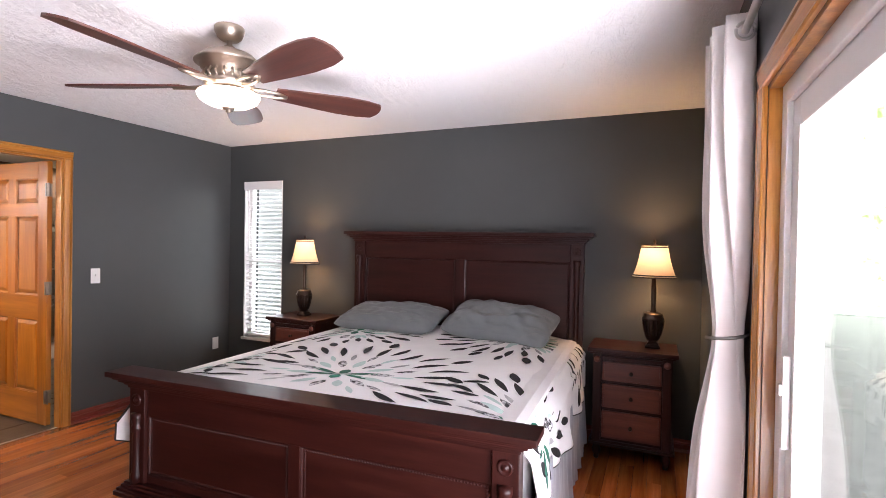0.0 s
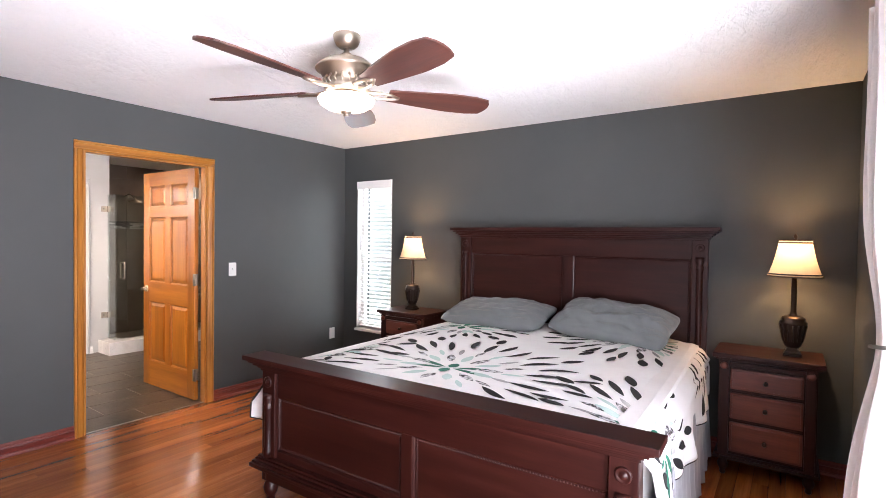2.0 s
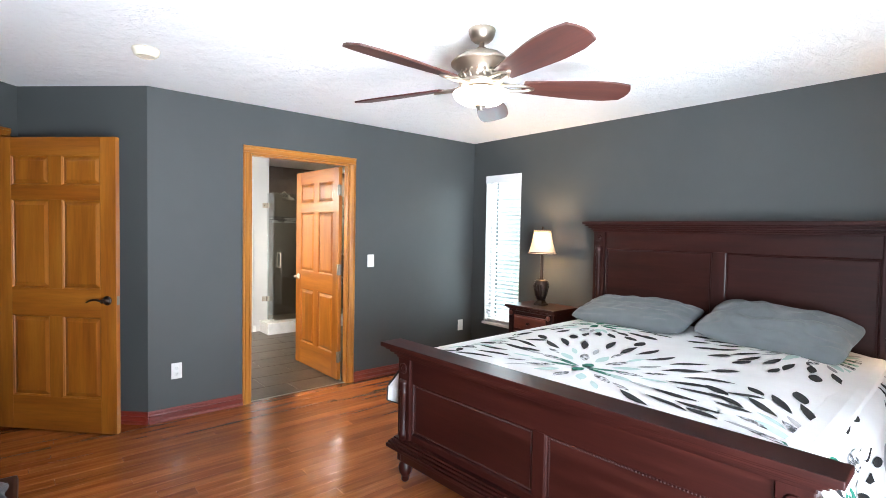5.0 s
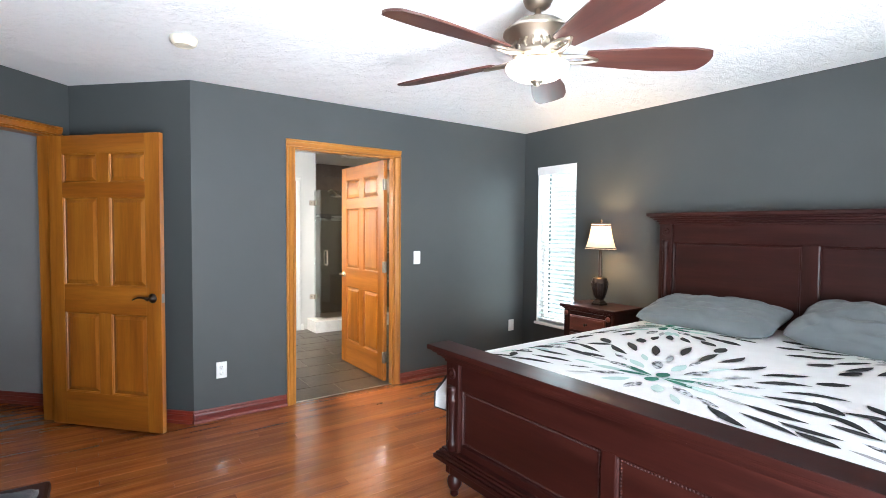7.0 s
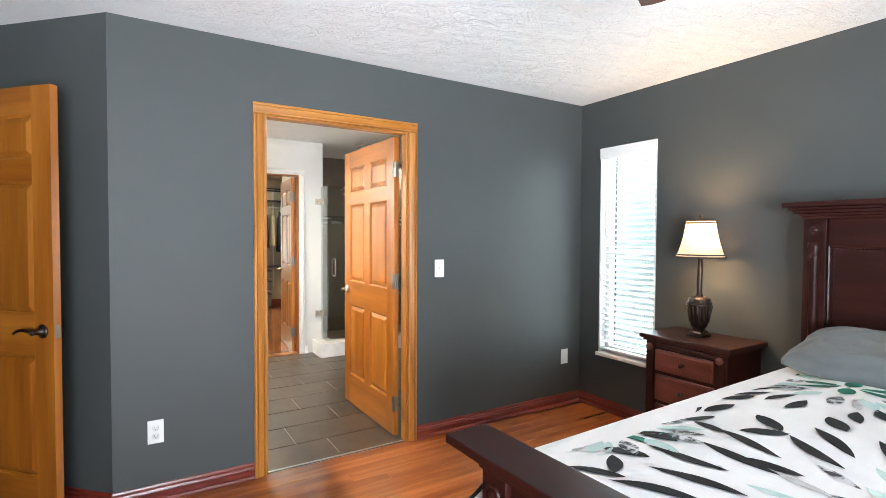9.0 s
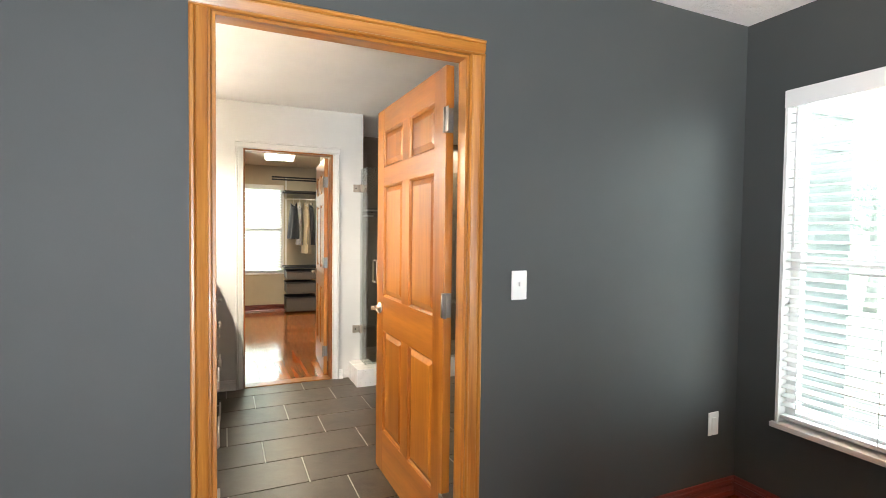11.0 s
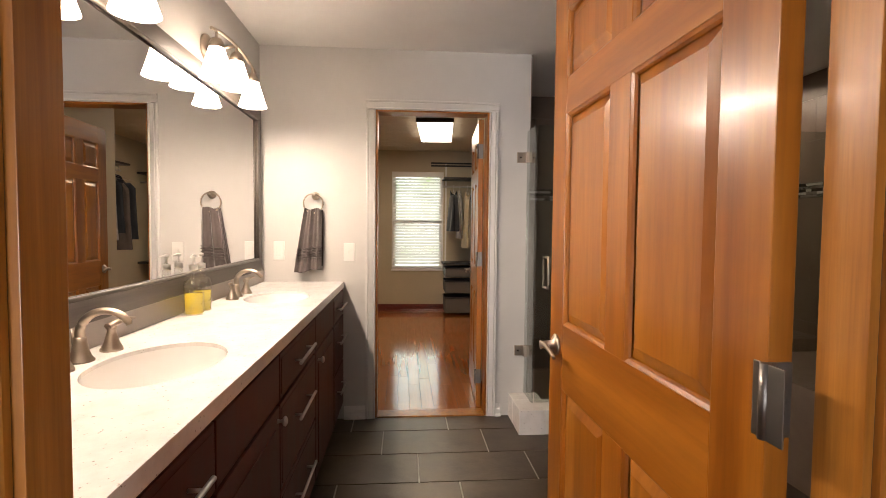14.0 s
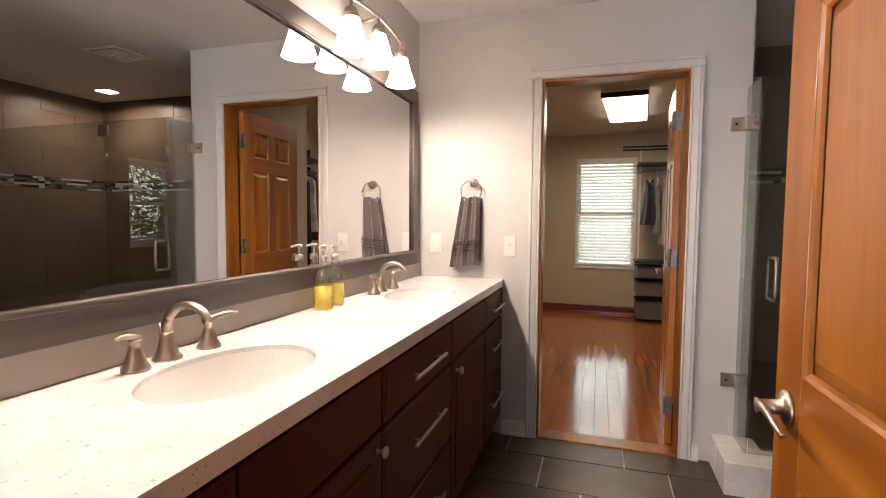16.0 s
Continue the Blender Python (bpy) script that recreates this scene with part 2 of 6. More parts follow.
PINE_T = wood("pine_trim", (0.22, 0.070, 0.008), (0.37, 0.142, 0.019), (0.48, 0.208, 0.038), 0.31, (28, 28, 1.2), 1.0, 0.25, 0.08)
PINE_TH = wood("pine_trim_crosswise", (0.22, 0.070, 0.008), (0.37, 0.142, 0.019), (0.48, 0.208, 0.038), 0.31, (1.2, 28, 28), 1.0, 0.25, 0.08)
BASEW = wood("red_oak_base", (0.11, 0.014, 0.009), (0.16, 0.021, 0.012), (0.21, 0.032, 0.017), 0.3, (1.2, 1.2, 30), 1.0, 0.3)
CHERRY = wood("dark_cherry", (0.014, 0.0029, 0.0021), (0.023, 0.0044, 0.0031), (0.036, 0.0078, 0.0052), 0.38, (1.5, 18, 18), 1.0, 0.05, 0.05)
CHERRY_V = wood("dark_cherry_upright", (0.014, 0.0029, 0.0021), (0.023, 0.0044, 0.0031), (0.036, 0.0078, 0.0052), 0.38, (18, 18, 1.5), 1.0, 0.05, 0.05)
CHERRY_D = wood("cherry_drawer", (0.075, 0.018, 0.012), (0.12, 0.029, 0.018), (0.16, 0.042, 0.026), 0.3, (1.5, 18, 18), 1.0, 0.2, 0.05)
ESPRESSO = wood("espresso_maple", (0.048, 0.0080, 0.0044), (0.072, 0.0122, 0.0066), (0.094, 0.018, 0.0098), 0.42, (18, 18, 1.5), 1.0, 0.0, 0.05)
for cm in (CHERRY, CHERRY_V, ESPRESSO):
    cm.node_tree.nodes["Principled BSDF"].inputs["Specular IOR Level"].default_value = 0.25
BLADE = wood("walnut_blade", (0.04, 0.013, 0.010), (0.07, 0.022, 0.016), (0.10, 0.035, 0.024), 0.4, (1.5, 20, 20), 1.0, 0.1)
FLOORW = wood("oak_floor", (0.20, 0.047, 0.012), (0.315, 0.092, 0.022), (0.40, 0.135, 0.036), 0.15, (15, 0.8, 15), 6.0, 0.4, 0.02, 0.17, 0.35)
FLOORC = wood("oak_floor_closet", (0.29, 0.088, 0.018), (0.37, 0.120, 0.027), (0.44, 0.155, 0.038), 0.10, (1.0, 22, 22), 6.0, 0.4, 0.03, 0.13, 0.2)
NICKEL = metal("brushed_nickel", (0.46, 0.39, 0.315), 0.36)
STEEL = metal("satin_steel", (0.62, 0.60, 0.57), 0.3)
BRONZE = metal("dark_bronze", (0.055, 0.040, 0.033), 0.38)
HINGE = metal("hinge_steel", (0.22, 0.205, 0.19), 0.42)
QUARTZ = quartz_mat()
PORCELAIN, *_ = material("white_porcelain", (0.92, 0.91, 0.89), 0.08)
SPLASH, *_ = material("taupe_splash", (0.40, 0.36, 0.32), 0.3)
FRAMEM = wood("taupe_mirror_frame", (0.058, 0.046, 0.037), (0.078, 0.064, 0.052), (0.10, 0.084, 0.069), 0.4, (1.5, 40, 40), 1.0, 0.05)
MIRROR, *_ = material("mirror_silver", (0.92, 0.92, 0.92), 0.0, 1.0)
SLATE = slate_mat("slate_tile", (0.034, 0.023, 0.014), (0.080, 0.056, 0.036), 0.34)
SHTILE = slate_mat("brown_shower_tile", (0.13, 0.092, 0.068), (0.18, 0.135, 0.102), 0.35)
GROUT, *_ = material("pale_grout", (0.42, 0.40, 0.36), 0.9)
DGROUT, *_ = material("brown_grout", (0.06, 0.05, 0.04), 0.9)
QUILT = cloth("white_quilt", (0.92, 0.91, 0.91), 0.9, 260, 0.03, 0.1, 0.5)
QBLACK = cloth("black_patch", (0.009, 0.009, 0.010), 0.95, 500, 0.2, 0.0)
QGREEN = cloth("green_patch", (0.012, 0.13, 0.085), 0.9, 500, 0.2, 0.0)
QTEAL = cloth("pale_teal_patch", (0.50, 0.66, 0.63), 0.9, 500, 0.1)
QSPOT = spotted_cloth()
QGREY = cloth("grey_patch", (0.42, 0.42, 0.43), 0.9, 90, 0.5)
PILLOW = cloth("slate_pillowcase", (0.112, 0.127, 0.13), 0.85, 700, 0.08)
SKIRT = cloth("grey_bedskirt", (0.42, 0.43, 0.47), 0.9, 600, 0.06)
CURTAIN = cloth("cream_curtain", (0.80, 0.75, 0.73), 0.9, 800, 0.03)
TOWEL = cloth("brown_towel", (0.085, 0.066, 0.062), 0.95, 420, 0.2, 0.4, 0.7)
NAVY = cloth("navy_cloth", (0.012, 0.016, 0.024), 0.9, 600, 0.3)
CREAMC = cloth("cream_garment", (0.55, 0.46, 0.30), 0.9, 600, 0.1)
BLACKP, *_ = material("black_metal", (0.015, 0.015, 0.016), 0.4)
MESHB, *_ = material("grey_wire_basket", (0.13, 0.115, 0.10), 0.6)
GLASS = sheet_glass("window_glass")
SHGLASS = sheet_glass("shower_glass", (0.86, 0.90, 0.88), 0.12)
SOAPB = sheet_glass("soap_bottle_glass", (1.0, 1.0, 1.0), 0.07)
SOAPL, *_ = material("yellow_soap", (0.96, 0.80, 0.12), 0.05)
SOAPL.node_tree.nodes["Principled BSDF"].inputs["Transmission Weight"].default_value = 0.62
SOAPL.node_tree.nodes["Principled BSDF"].inputs["IOR"].default_value = 1.33
LEAFBIT, *_ = material("dark_leaf_bits", (0.12, 0.10, 0.02), 0.6)
TRIMB, *_ = material("shade_trim", (0.03, 0.02, 0.015), 0.8)
SHADE = shade_cloth()
BOWL = glow("frosted_bowl", (1.0, 0.90, 0.74), 9.0)
BELL = glow("frosted_bell", (1.0, 0.86, 0.68), 42.0)
DIFF = glow("fluorescent_diffuser", (1.0, 0.93, 0.74), 7.0)
CAN = glow("recessed_lens", (1.0, 0.86, 0.62), 9.0)
GARDEN_GLOW = backdrop_mat("glowing_garden_backdrop", 12.0, 1.3)
HAZE_GLOW = haze_mat()
# white for the added siding, which bounces the backdrop's glow
ADDED_SIDING = paint("added_bright_siding", (0.82, 0.82, 0.80), 0.6, 0.05, 0.03)
LAWN = slate_mat("pale_gravel", (0.4, 0.4, 0.38), (0.55, 0.55, 0.52), 0.9)
# leaf colour paled so the tree looks washed out by glare
WASHEDLEAF, *_ = material("washed_out_leaf", (0.74, 0.78, 0.76), 0.7)
LEAF, *_ = material("leaf", (0.07, 0.14, 0.05), 0.5)
# bark lightened likewise: haze put into its colour
BARK, *_ = material("glare_paled_bark", (0.58, 0.56, 0.55), 0.9)

# ---- building helpers ----


def box(bm, x0, y0, z0, x1, y1, z1, bev=0.0):
    res = bmesh.ops.create_cube(bm, size=1.0)
    vs = res["verts"]
    for v in vs:
        v.co = Vector((x0 + (v.co.x + 0.5) * (x1 - x0), y0 + (v.co.y + 0.5) * (y1 - y0), z0 + (v.co.z + 0.5) * (z1 - z0)))
    if bev:
        es = list({e for v in vs for e in v.link_edges})
        bmesh.ops.bevel(bm, geom=es, offset=bev, segments=2, profile=0.6, affect="EDGES")
    return bm


def boxed(*a, bev=0.0):
    return box(bmesh.new(), *a, bev=bev)


def lathe(bm, profile, n=24, m=None, sx=1.0, sy=1.0):
    """Rings of (radius, height) round z, closed at the ends where the radius is 0."""
    m = m or Matrix()
    rings = []
    for r, z in profile:
        if r < 1e-6:
            rings.append([bm.verts.new(m @ Vector((0, 0, z)))])
        else:
            rings.append([bm.verts.new(m @ Vector((sx * r * math.cos(2 * math.pi * k / n), sy * r * math.sin(2 * math.pi * k / n), z))) for k in range(n)])
    for a, b in zip(rings, rings[1:]):
        for k in range(n):
            j = (k + 1) % n
            f = [a[k % len(a)], a[j % len(a)], b[j % len(b)], b[k % len(b)]]
            f = list(dict.fromkeys(f))
            if len(f) > 2:
                bm.faces.new(f)
    for f in bm.faces:
        f.smooth = True
    return bm


def tube(bm, pts, r, n=10, r_end=None):
    """A round bar along the points."""
    pts = [Vector(p) for p in pts]
    rings = []
    for k, p in enumerate(pts):
        d = (pts[min(k + 1, len(pts) - 1)] - pts[max(k - 1, 0)]).normalized()
        side = d.cross(Vector((0, 0, 1)) if abs(d.z) < 0.9 else Vector((1, 0, 0))).normalized()
        up = side.cross(d)
        rr = r if r_end is None else r + (r_end - r) * k / (len(pts) - 1)
        rings.append([bm.verts.new(p + rr * (math.cos(2 * math.pi * j / n) * side + math.sin(2 * math.pi * j / n) * up)) for j in range(n)])
    for a, b in zip(rings, rings[1:]):
        for j in range(n):
            f = bm.faces.new([a[j], a[(j + 1) % n], b[(j + 1) % n], b[j]])
            f.smooth = True
    bm.faces.new(rings[0])
    bm.faces.new(rings[-1])
    return bm


def extrude_profile(bm, pts, p0, p1, out, up=Vector((0, 0, 1))):
    """A moulding: profile points (a along out, b along up) swept from p0 to p1."""
    out, p0, p1 = Vector(out), Vector(p0), Vector(p1)
    a = [bm.verts.new(p0 + out * u + up * v) for u, v in pts]
    b = [bm.verts.new(p1 + out * u + up * v) for u, v in pts]
    k = len(pts)
    for i in range(k):
        bm.faces.new([a[i], a[(i + 1) % k], b[(i + 1) % k], b[i]])
    bm.faces.new(a)
    bm.faces.new(b)
    return bm


def finish(bm):
    bmesh.ops.recalc_face_normals(bm, faces=bm.faces)
    return bm


def mesh_of(name, bm, mat):
    finish(bm)
    me = bpy.data.meshes.new(name)
    bm.to_mesh(me)
    bm.free()
    me.materials.append(mat)
    return me


def part(name, bm, mat, parent=None, label=""):
    ob = new(name, mesh_of(name, bm, mat))
    ob.parent = parent
    return tagged(ob, label)


def thing(name, label, category, m=None, group="", kind=""):
    ob = new(name)
    ob.empty_display_size = 0.1
    if m is not None:
        ob.matrix_basis = m
    return tagged(ob, label, category, group, kind)


def structure(name, bm, mat, label, category="wall"):
    return tagged(part(name, bm, mat), label, category, "", "structure")

# ---- the plan ----
XD, XD2 = -4.05, -4.118      # wall between bedroom and bathroom
YN = 4.0                    # bed wall
XE = 0.40                   # wall with the sliding door
YS = -1.5                   # wall behind the walker
H = 2.44
D0, D1, DH = 1.49, 2.393, 2.045   # bathroom doorway
XB, XB2 = -6.84, -6.96      # wall between bathroom and closet
YB, YBN = 0.94, 4.86        # bathroom side walls
C0, C1, CH = 1.68, 2.432, 2.05   # closet doorway
XC = -11.10
SX = -7.87                   # back wall of the shower
S = math.sqrt(0.5)
VX, VY = -4.755, 0.055         # inner corner by the entry door


def wall_along_y(bm, x0, x1, y0, y1, z0, z1, holes=()):
    """A wall slab with rectangular openings (a0, a1, b0, b1)."""
    y = y0
    for a0, a1, b0, b1 in sorted(holes):
        box(bm, x0, y, z0, x1, a0, z1)
        if b0 > z0:
            box(bm, x0, a0, z0, x1, a1, b0)
        if b1 < z1:
            box(bm, x0, a0, b1, x1, a1, z1)
        y = a1
    box(bm, x0, y, z0, x1, y1, z1)
    return bm


def turned(bm, m):
    bmesh.ops.transform(bm, matrix=m, verts=bm.verts)
    return bm


TO_X = Matrix(((0, 1, 0, 0), (1, 0, 0, 0), (0, 0, 1, 0), (0, 0, 0, 1)))

# bedroom walls
structure("wall_west", wall_along_y(bmesh.new(), (XD + XD2) / 2, XD, 0.76, YN, 0, H, [(D0, D1, 0, DH)]), WALL, "dark grey painted wall with the bathroom doorway")
structure("wall_north", turned(wall_along_y(bmesh.new(), YN, YN + 0.2, XD2, XE + 0.2, 0, H, [(-3.85, -3.345, 0.43, 2.06)]), TO_X), WALL, "dark grey painted wall behind the bed")
structure("wall_east", wall_along_y(bmesh.new(), XE, XE + 0.14, YS - 0.14, YN, 0, H, [(-0.26, 1.84, 0, 1.945)]), WALL, "dark grey painted wall with the sliding door")
structure("wall_south", boxed(-3.2, YS - 0.14, 0, XE, YS, H), WALL, "dark grey painted wall across from the bed")
diag = pose(VX, VY, 0, 0, 0, 45)      # local x runs from the inner corner to the outer corner
structure("wall_diagonal", turned(boxed(0, 0, 0, 0.998, 0.12, H), diag), WALL, "dark grey painted diagonal wall behind the open entry door")
entry = pose(VX, VY, 0, 0, 0, -45)    # local x runs along the entry wall
structure("wall_entry", turned(turned(wall_along_y(bmesh.new(), -0.12, 0, 0, 2.12, 0, H, [(0.13, 1.06, 0, 2.06)]), TO_X), entry), WALL, "dark grey painted wall with the entry doorway")
structure("ceiling_bedroom", box(boxed((XD + XD2) / 2 + 0.001, YS - 0.2, H, XE + 0.2, YN + 0.2, H + 0.12), -5.2, YS - 0.2, H, (XD + XD2) / 2, YB - 0.061, H + 0.12), CEIL, "white brushed-texture bedroom ceiling", "ceiling")

# hall behind the entry door
structure("wall_hall", turned(boxed(-1.6, -1.42, 0, 3.0, -1.3, H), entry), HALLW, "light grey hall wall beyond the entry door")
structure("wall_hall_end", turned(boxed(-0.22, -1.3, 0, -0.1, -0.12, H), entry), HALLW, "light grey hall side wall")
structure("wall_hall_far", turned(boxed(2.2, -1.3, 0, 2.32, -0.12, H), entry), HALLW, "light grey hall side wall at the far end")
structure("ceiling_hall", turned(boxed(-1.6, -1.42, H + 0.13, 3.0, 0, H + 0.2), entry), CEIL, "white hall ceiling", "ceiling")

# bathroom walls
structure("wall_bath_east", wall_along_y(bmesh.new(), XD2, (XD + XD2) / 2 - 0.0005, YB - 0.12, YBN, 0, H, [(D0, D1, 0, DH)]), BATHW, "pale grey bathroom wall round the doorway")
structure("wall_bath_south", boxed(XB2, YB - 0.12, 0, XD2, YB, H), BATHW, "pale grey bathroom wall behind the vanity")
structure("wall_bath_west", wall_along_y(bmesh.new(), XB - 0.06, XB, YB, 2.71, 0, H, [(C0, C1, 0, CH)]), BATHW, "pale grey bathroom wall with the closet doorway")
structure("wall_bath_north", turned(wall_along_y(bmesh.new(), YBN, YBN + 0.16, SX - 0.12, XD2, 0, H, [(-5.1, -4.5, 0.93, 1.92)]), TO_X), DGROUT, "brown tiled bathroom wall over the tub")
structure("wall_shower_back", boxed(SX - 0.12, 2.6, 0, SX, YBN, H), DGROUT, "brown tiled shower wall")
structure("wall_shower_side", boxed(SX, 2.6, 0, XB - 0.06, 2.71, H), DGROUT, "brown tiled shower side wall")
structure("ceiling_bath", box(boxed(XB - 0.06, YB - 0.06, H, (XD + XD2) / 2, 2.6, H + 0.12), SX, 2.6005, H, (XD + XD2) / 2, YBN, H + 0.12), CEILB, "white painted bathroom ceiling", "ceiling")

# white lap siding added outside the bathroom to brighten the bedroom window's view
sdg = structure("siding", boxed(-4.0835, YN + 0.2005, -0.34, -4.0755, YBN + 0.16, H + 0.1), ADDED_SIDING, "white lap siding added to brighten the outside wall", "siding")
for k in range(14):
    z = -0.33 + 0.2 * k
    part("lap_board", extrude_profile(bmesh.new(), [(0, 0), (0.014, 0), (0.003, 0.197), (0, 0.197)], (-4.075, YN + 0.201, z), (-4.075, YBN + 0.16, z), (1, 0, 0)), ADDED_SIDING, sdg)

# closet walls
structure("wall_closet_east", wall_along_y(bmesh.new(), XB2, XB - 0.0605, 0.6, 2.6, 0, H, [(C0, C1, 0, CH)]), CLOSETW, "beige closet wall by the doorway")
structure("wall_closet_west", wall_along_y(bmesh.new(), XC - 0.14, XC, 0.6, 3.75, 0, H, [(1.68, 2.465, 0.62, 2.12)]), CLOSETW, "beige closet wall with the window")
structure("wall_closet_south", boxed(XC, 0.48, 0, XB2, 0.6, H), CLOSETW, "beige closet side wall")
structure("wall_closet_north", boxed(XC, 3.75, 0, SX - 0.12, 3.87, H), CLOSETW, "beige closet side wall by the shelves")
structure("wall_closet_shower", boxed(SX - 0.24, 2.6, 0, SX - 0.1205, 3.75, H), CLOSETW, "beige closet wall behind the shower")
structure("wall_closet_return", boxed(SX - 0.12, 2.52, 0, XB2, 2.5995, H), CLOSETW, "beige closet wall behind the open door")
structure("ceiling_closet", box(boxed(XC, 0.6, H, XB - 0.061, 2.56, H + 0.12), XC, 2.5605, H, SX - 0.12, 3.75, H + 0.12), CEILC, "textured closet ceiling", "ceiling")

# ground and glowing garden backdrops outside
structure("ground", boxed(-60, -60, -0.5, 60, 60, -0.34), LAWN, "pale ground outside the house", "ground")
structure("subfloor", boxed(XC - 0.1, YS - 1.6, -0.3, XE + 0.14, YBN + 0.15, -0.02), DGROUT, "subfloor under the rooms", "floor")


def garden(name, p, rz, w, h, mat=None):
    ob = structure(name, boxed(-w / 2, 0, 0, w / 2, 0.05, h), mat or GARDEN_GLOW, "glowing backdrop coloured as a bright overcast garden", "backdrop")
    ob.matrix_basis = pose(*p, 0, 0, rz)


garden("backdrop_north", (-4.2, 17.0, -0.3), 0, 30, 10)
garden("backdrop_east", (11.5, 15.5, -0.3), -35, 18, 11, HAZE_GLOW)
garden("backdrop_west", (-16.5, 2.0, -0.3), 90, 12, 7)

# ---- trim ----
CAS = [(0, 0), (0.010, 0), (0.015, 0.004), (0.015, 0.009), (0.010, 0.012), (0.012, 0.018), (0.017, 0.036), (0.018, 0.042), (0.013, 0.045), (0.020, 0.050), (0.020, 0.058), (0.015, 0.063), (0, 0.063)]


def casing(name, m, w, h, mat, label, cw=1.0):
    """Door casing on a wall face: local x along the wall, -y out of it, opening from x=0 to w."""
    ob = thing(name, label, "door casing", m, "", "structure")
    pts = [(u, v * cw) for u, v in CAS]
    out = Vector((0, -1, 0))
    for x, up in ((0, Vector((-1, 0, 0))), (w, Vector((1, 0, 0)))):
        part("side_casing", extrude_profile(bmesh.new(), pts, (x, 0, 0), (x, 0, h), out, up), mat, ob)
    e = 0.063 * cw
    part("head_casing", extrude_profile(bmesh.new(), pts, (-e, 0, h), (w + e, 0, h), (0, -1.08, 0), Vector((0, 0, 1))), PINE_TH if mat is PINE_T else mat, ob)
    return ob


def jamb(name, x0, x1, a0, a1, h, mat, m, label):
    """Jamb boards lining an opening, with a door stop; local y through the wall."""
    ob = thing(name, label, "door jamb", m, "", "structure")
    t = 0.012
    part("jamb_side", boxed(a0, x0, 0, a0 + t, x1, h, bev=0.001), mat, ob)
    part("jamb_side", boxed(a1 - t, x0, 0, a1, x1, h, bev=0.001), mat, ob)
    part("jamb_head", boxed(a0 + t, x0, h - t, a1 - t, x1, h, bev=0.001), PINE_TH if mat is PINE_T else mat, ob)
    return ob



def face_plus_x(x, y0):
    """Local x along +y, local -y along +x."""
    return Matrix.Translation((x, y0, 0)) @ Matrix(((0, -1, 0, 0), (1, 0, 0, 0), (0, 0, 1, 0), (0, 0, 0, 1)))


casing("casing_bath_door", face_plus_x(XD, D0), D1 - D0, DH, PINE_T, "honey pine casing round the bathroom doorway")
jamb("jamb_bath_door", 0.0, XD - XD2, 0, D1 - D0, DH, PINE_T, face_plus_x(XD, D0), "honey pine jamb lining the bathroom doorway")
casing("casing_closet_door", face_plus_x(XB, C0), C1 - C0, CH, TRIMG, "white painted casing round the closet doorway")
jamb("jamb_closet_door", 0.0, 0.12, 0, C1 - C0, CH, PINE, face_plus_x(XB, C0), "honey pine jamb lining the closet doorway")
casing("casing_entry_door", entry @ Matrix.Translation((1.06, 0, 0)) @ pose(0, 0, 0, 0, 0, 180), 0.93, 2.06, PINE, "honey pine casing round the entry doorway")
jamb("jamb_entry_door", 0, 0.12, 0, 0.93, 2.06, PINE, entry @ Matrix.Translation((1.06, 0, 0)) @ pose(0, 0, 0, 0, 0, 180), "honey pine jamb lining the entry doorway")

BASE = [(0, 0), (0.024, 0), (0.024, 0.008), (0.018, 0.018), (0.012, 0.021), (0.015, 0.024), (0.015, 0.050), (0.010, 0.053), (0.009, 0.056), (0.014, 0.060), (0.012, 0.068), (0.006, 0.073), (0.007, 0.078), (0.004, 0.088), (0, 0.09)]


def base_run(name, p0, p1, out, mat, label, h=1.0):
    pts = [(u, v * h) for u, v in BASE]
    structure(name, extrude_profile(bmesh.new(), pts, (*p0, 0), (*p1, 0), (*out, 0)), mat, label, "baseboard")


RB = "red-stained oak baseboard along the grey wall"
base_run("baseboard", (XD, 0.76), (XD, D0 - 0.063), (1, 0), BASEW, RB)
base_run("baseboard", (XD, D1 + 0.063), (XD, YN), (1, 0), BASEW, RB)
base_run("baseboard", (XD, YN), (XE, YN), (0, -1), BASEW, RB)
base_run("baseboard", (XE, 1.91), (XE, YN), (-1, 0), BASEW, RB)
base_run("baseboard", (XE, YS), (XE, -0.33), (-1, 0), BASEW, RB)
base_run("baseboard", (-3.2, YS), (XE, YS), (0, 1), BASEW, RB)
base_run("baseboard", (VX, VY), (XD, 0.76), (S, -S), BASEW, RB)
base_run("baseboard", (VX + 1.13 * S, VY - 1.13 * S), (-3.24, -1.5), (S, S), BASEW, RB)
hw = entry @ Vector((-1.5, -1.3, 0)), entry @ Vector((2.2, -1.3, 0))
base_run("baseboard", hw[0].xy, hw[1].xy, (S, S), BASEW, "red-stained oak baseboard along the hall wall")
hw = entry @ Vector((-0.1, -1.3, 0)), entry @ Vector((-0.1, -0.12, 0))
base_run("baseboard", hw[0].xy, hw[1].xy, (S, -S), BASEW, "red-stained oak baseboard along the hall side wall")
base_run("baseboard", (XC, 0.6), (XC, 3.75), (1, 0), BASEW, "red-stained oak baseboard in the closet", 1.15)
base_run("baseboard", (XB, 1.475), (XB, C0 - 0.063), (1, 0), WHITE, "white painted bathroom baseboard", 0.95)
base_run("baseboard", (XB, C1 + 0.063), (XB, 2.53), (1, 0), WHITE, "white painted bathroom baseboard", 0.95)
structure("threshold", boxed(XD2, D0 + 0.012, -0.02, XD - 0.03, D1 - 0.012, 0.002, bev=0.001), SLATE, "dark slate strip between wood and tile floor", "threshold")
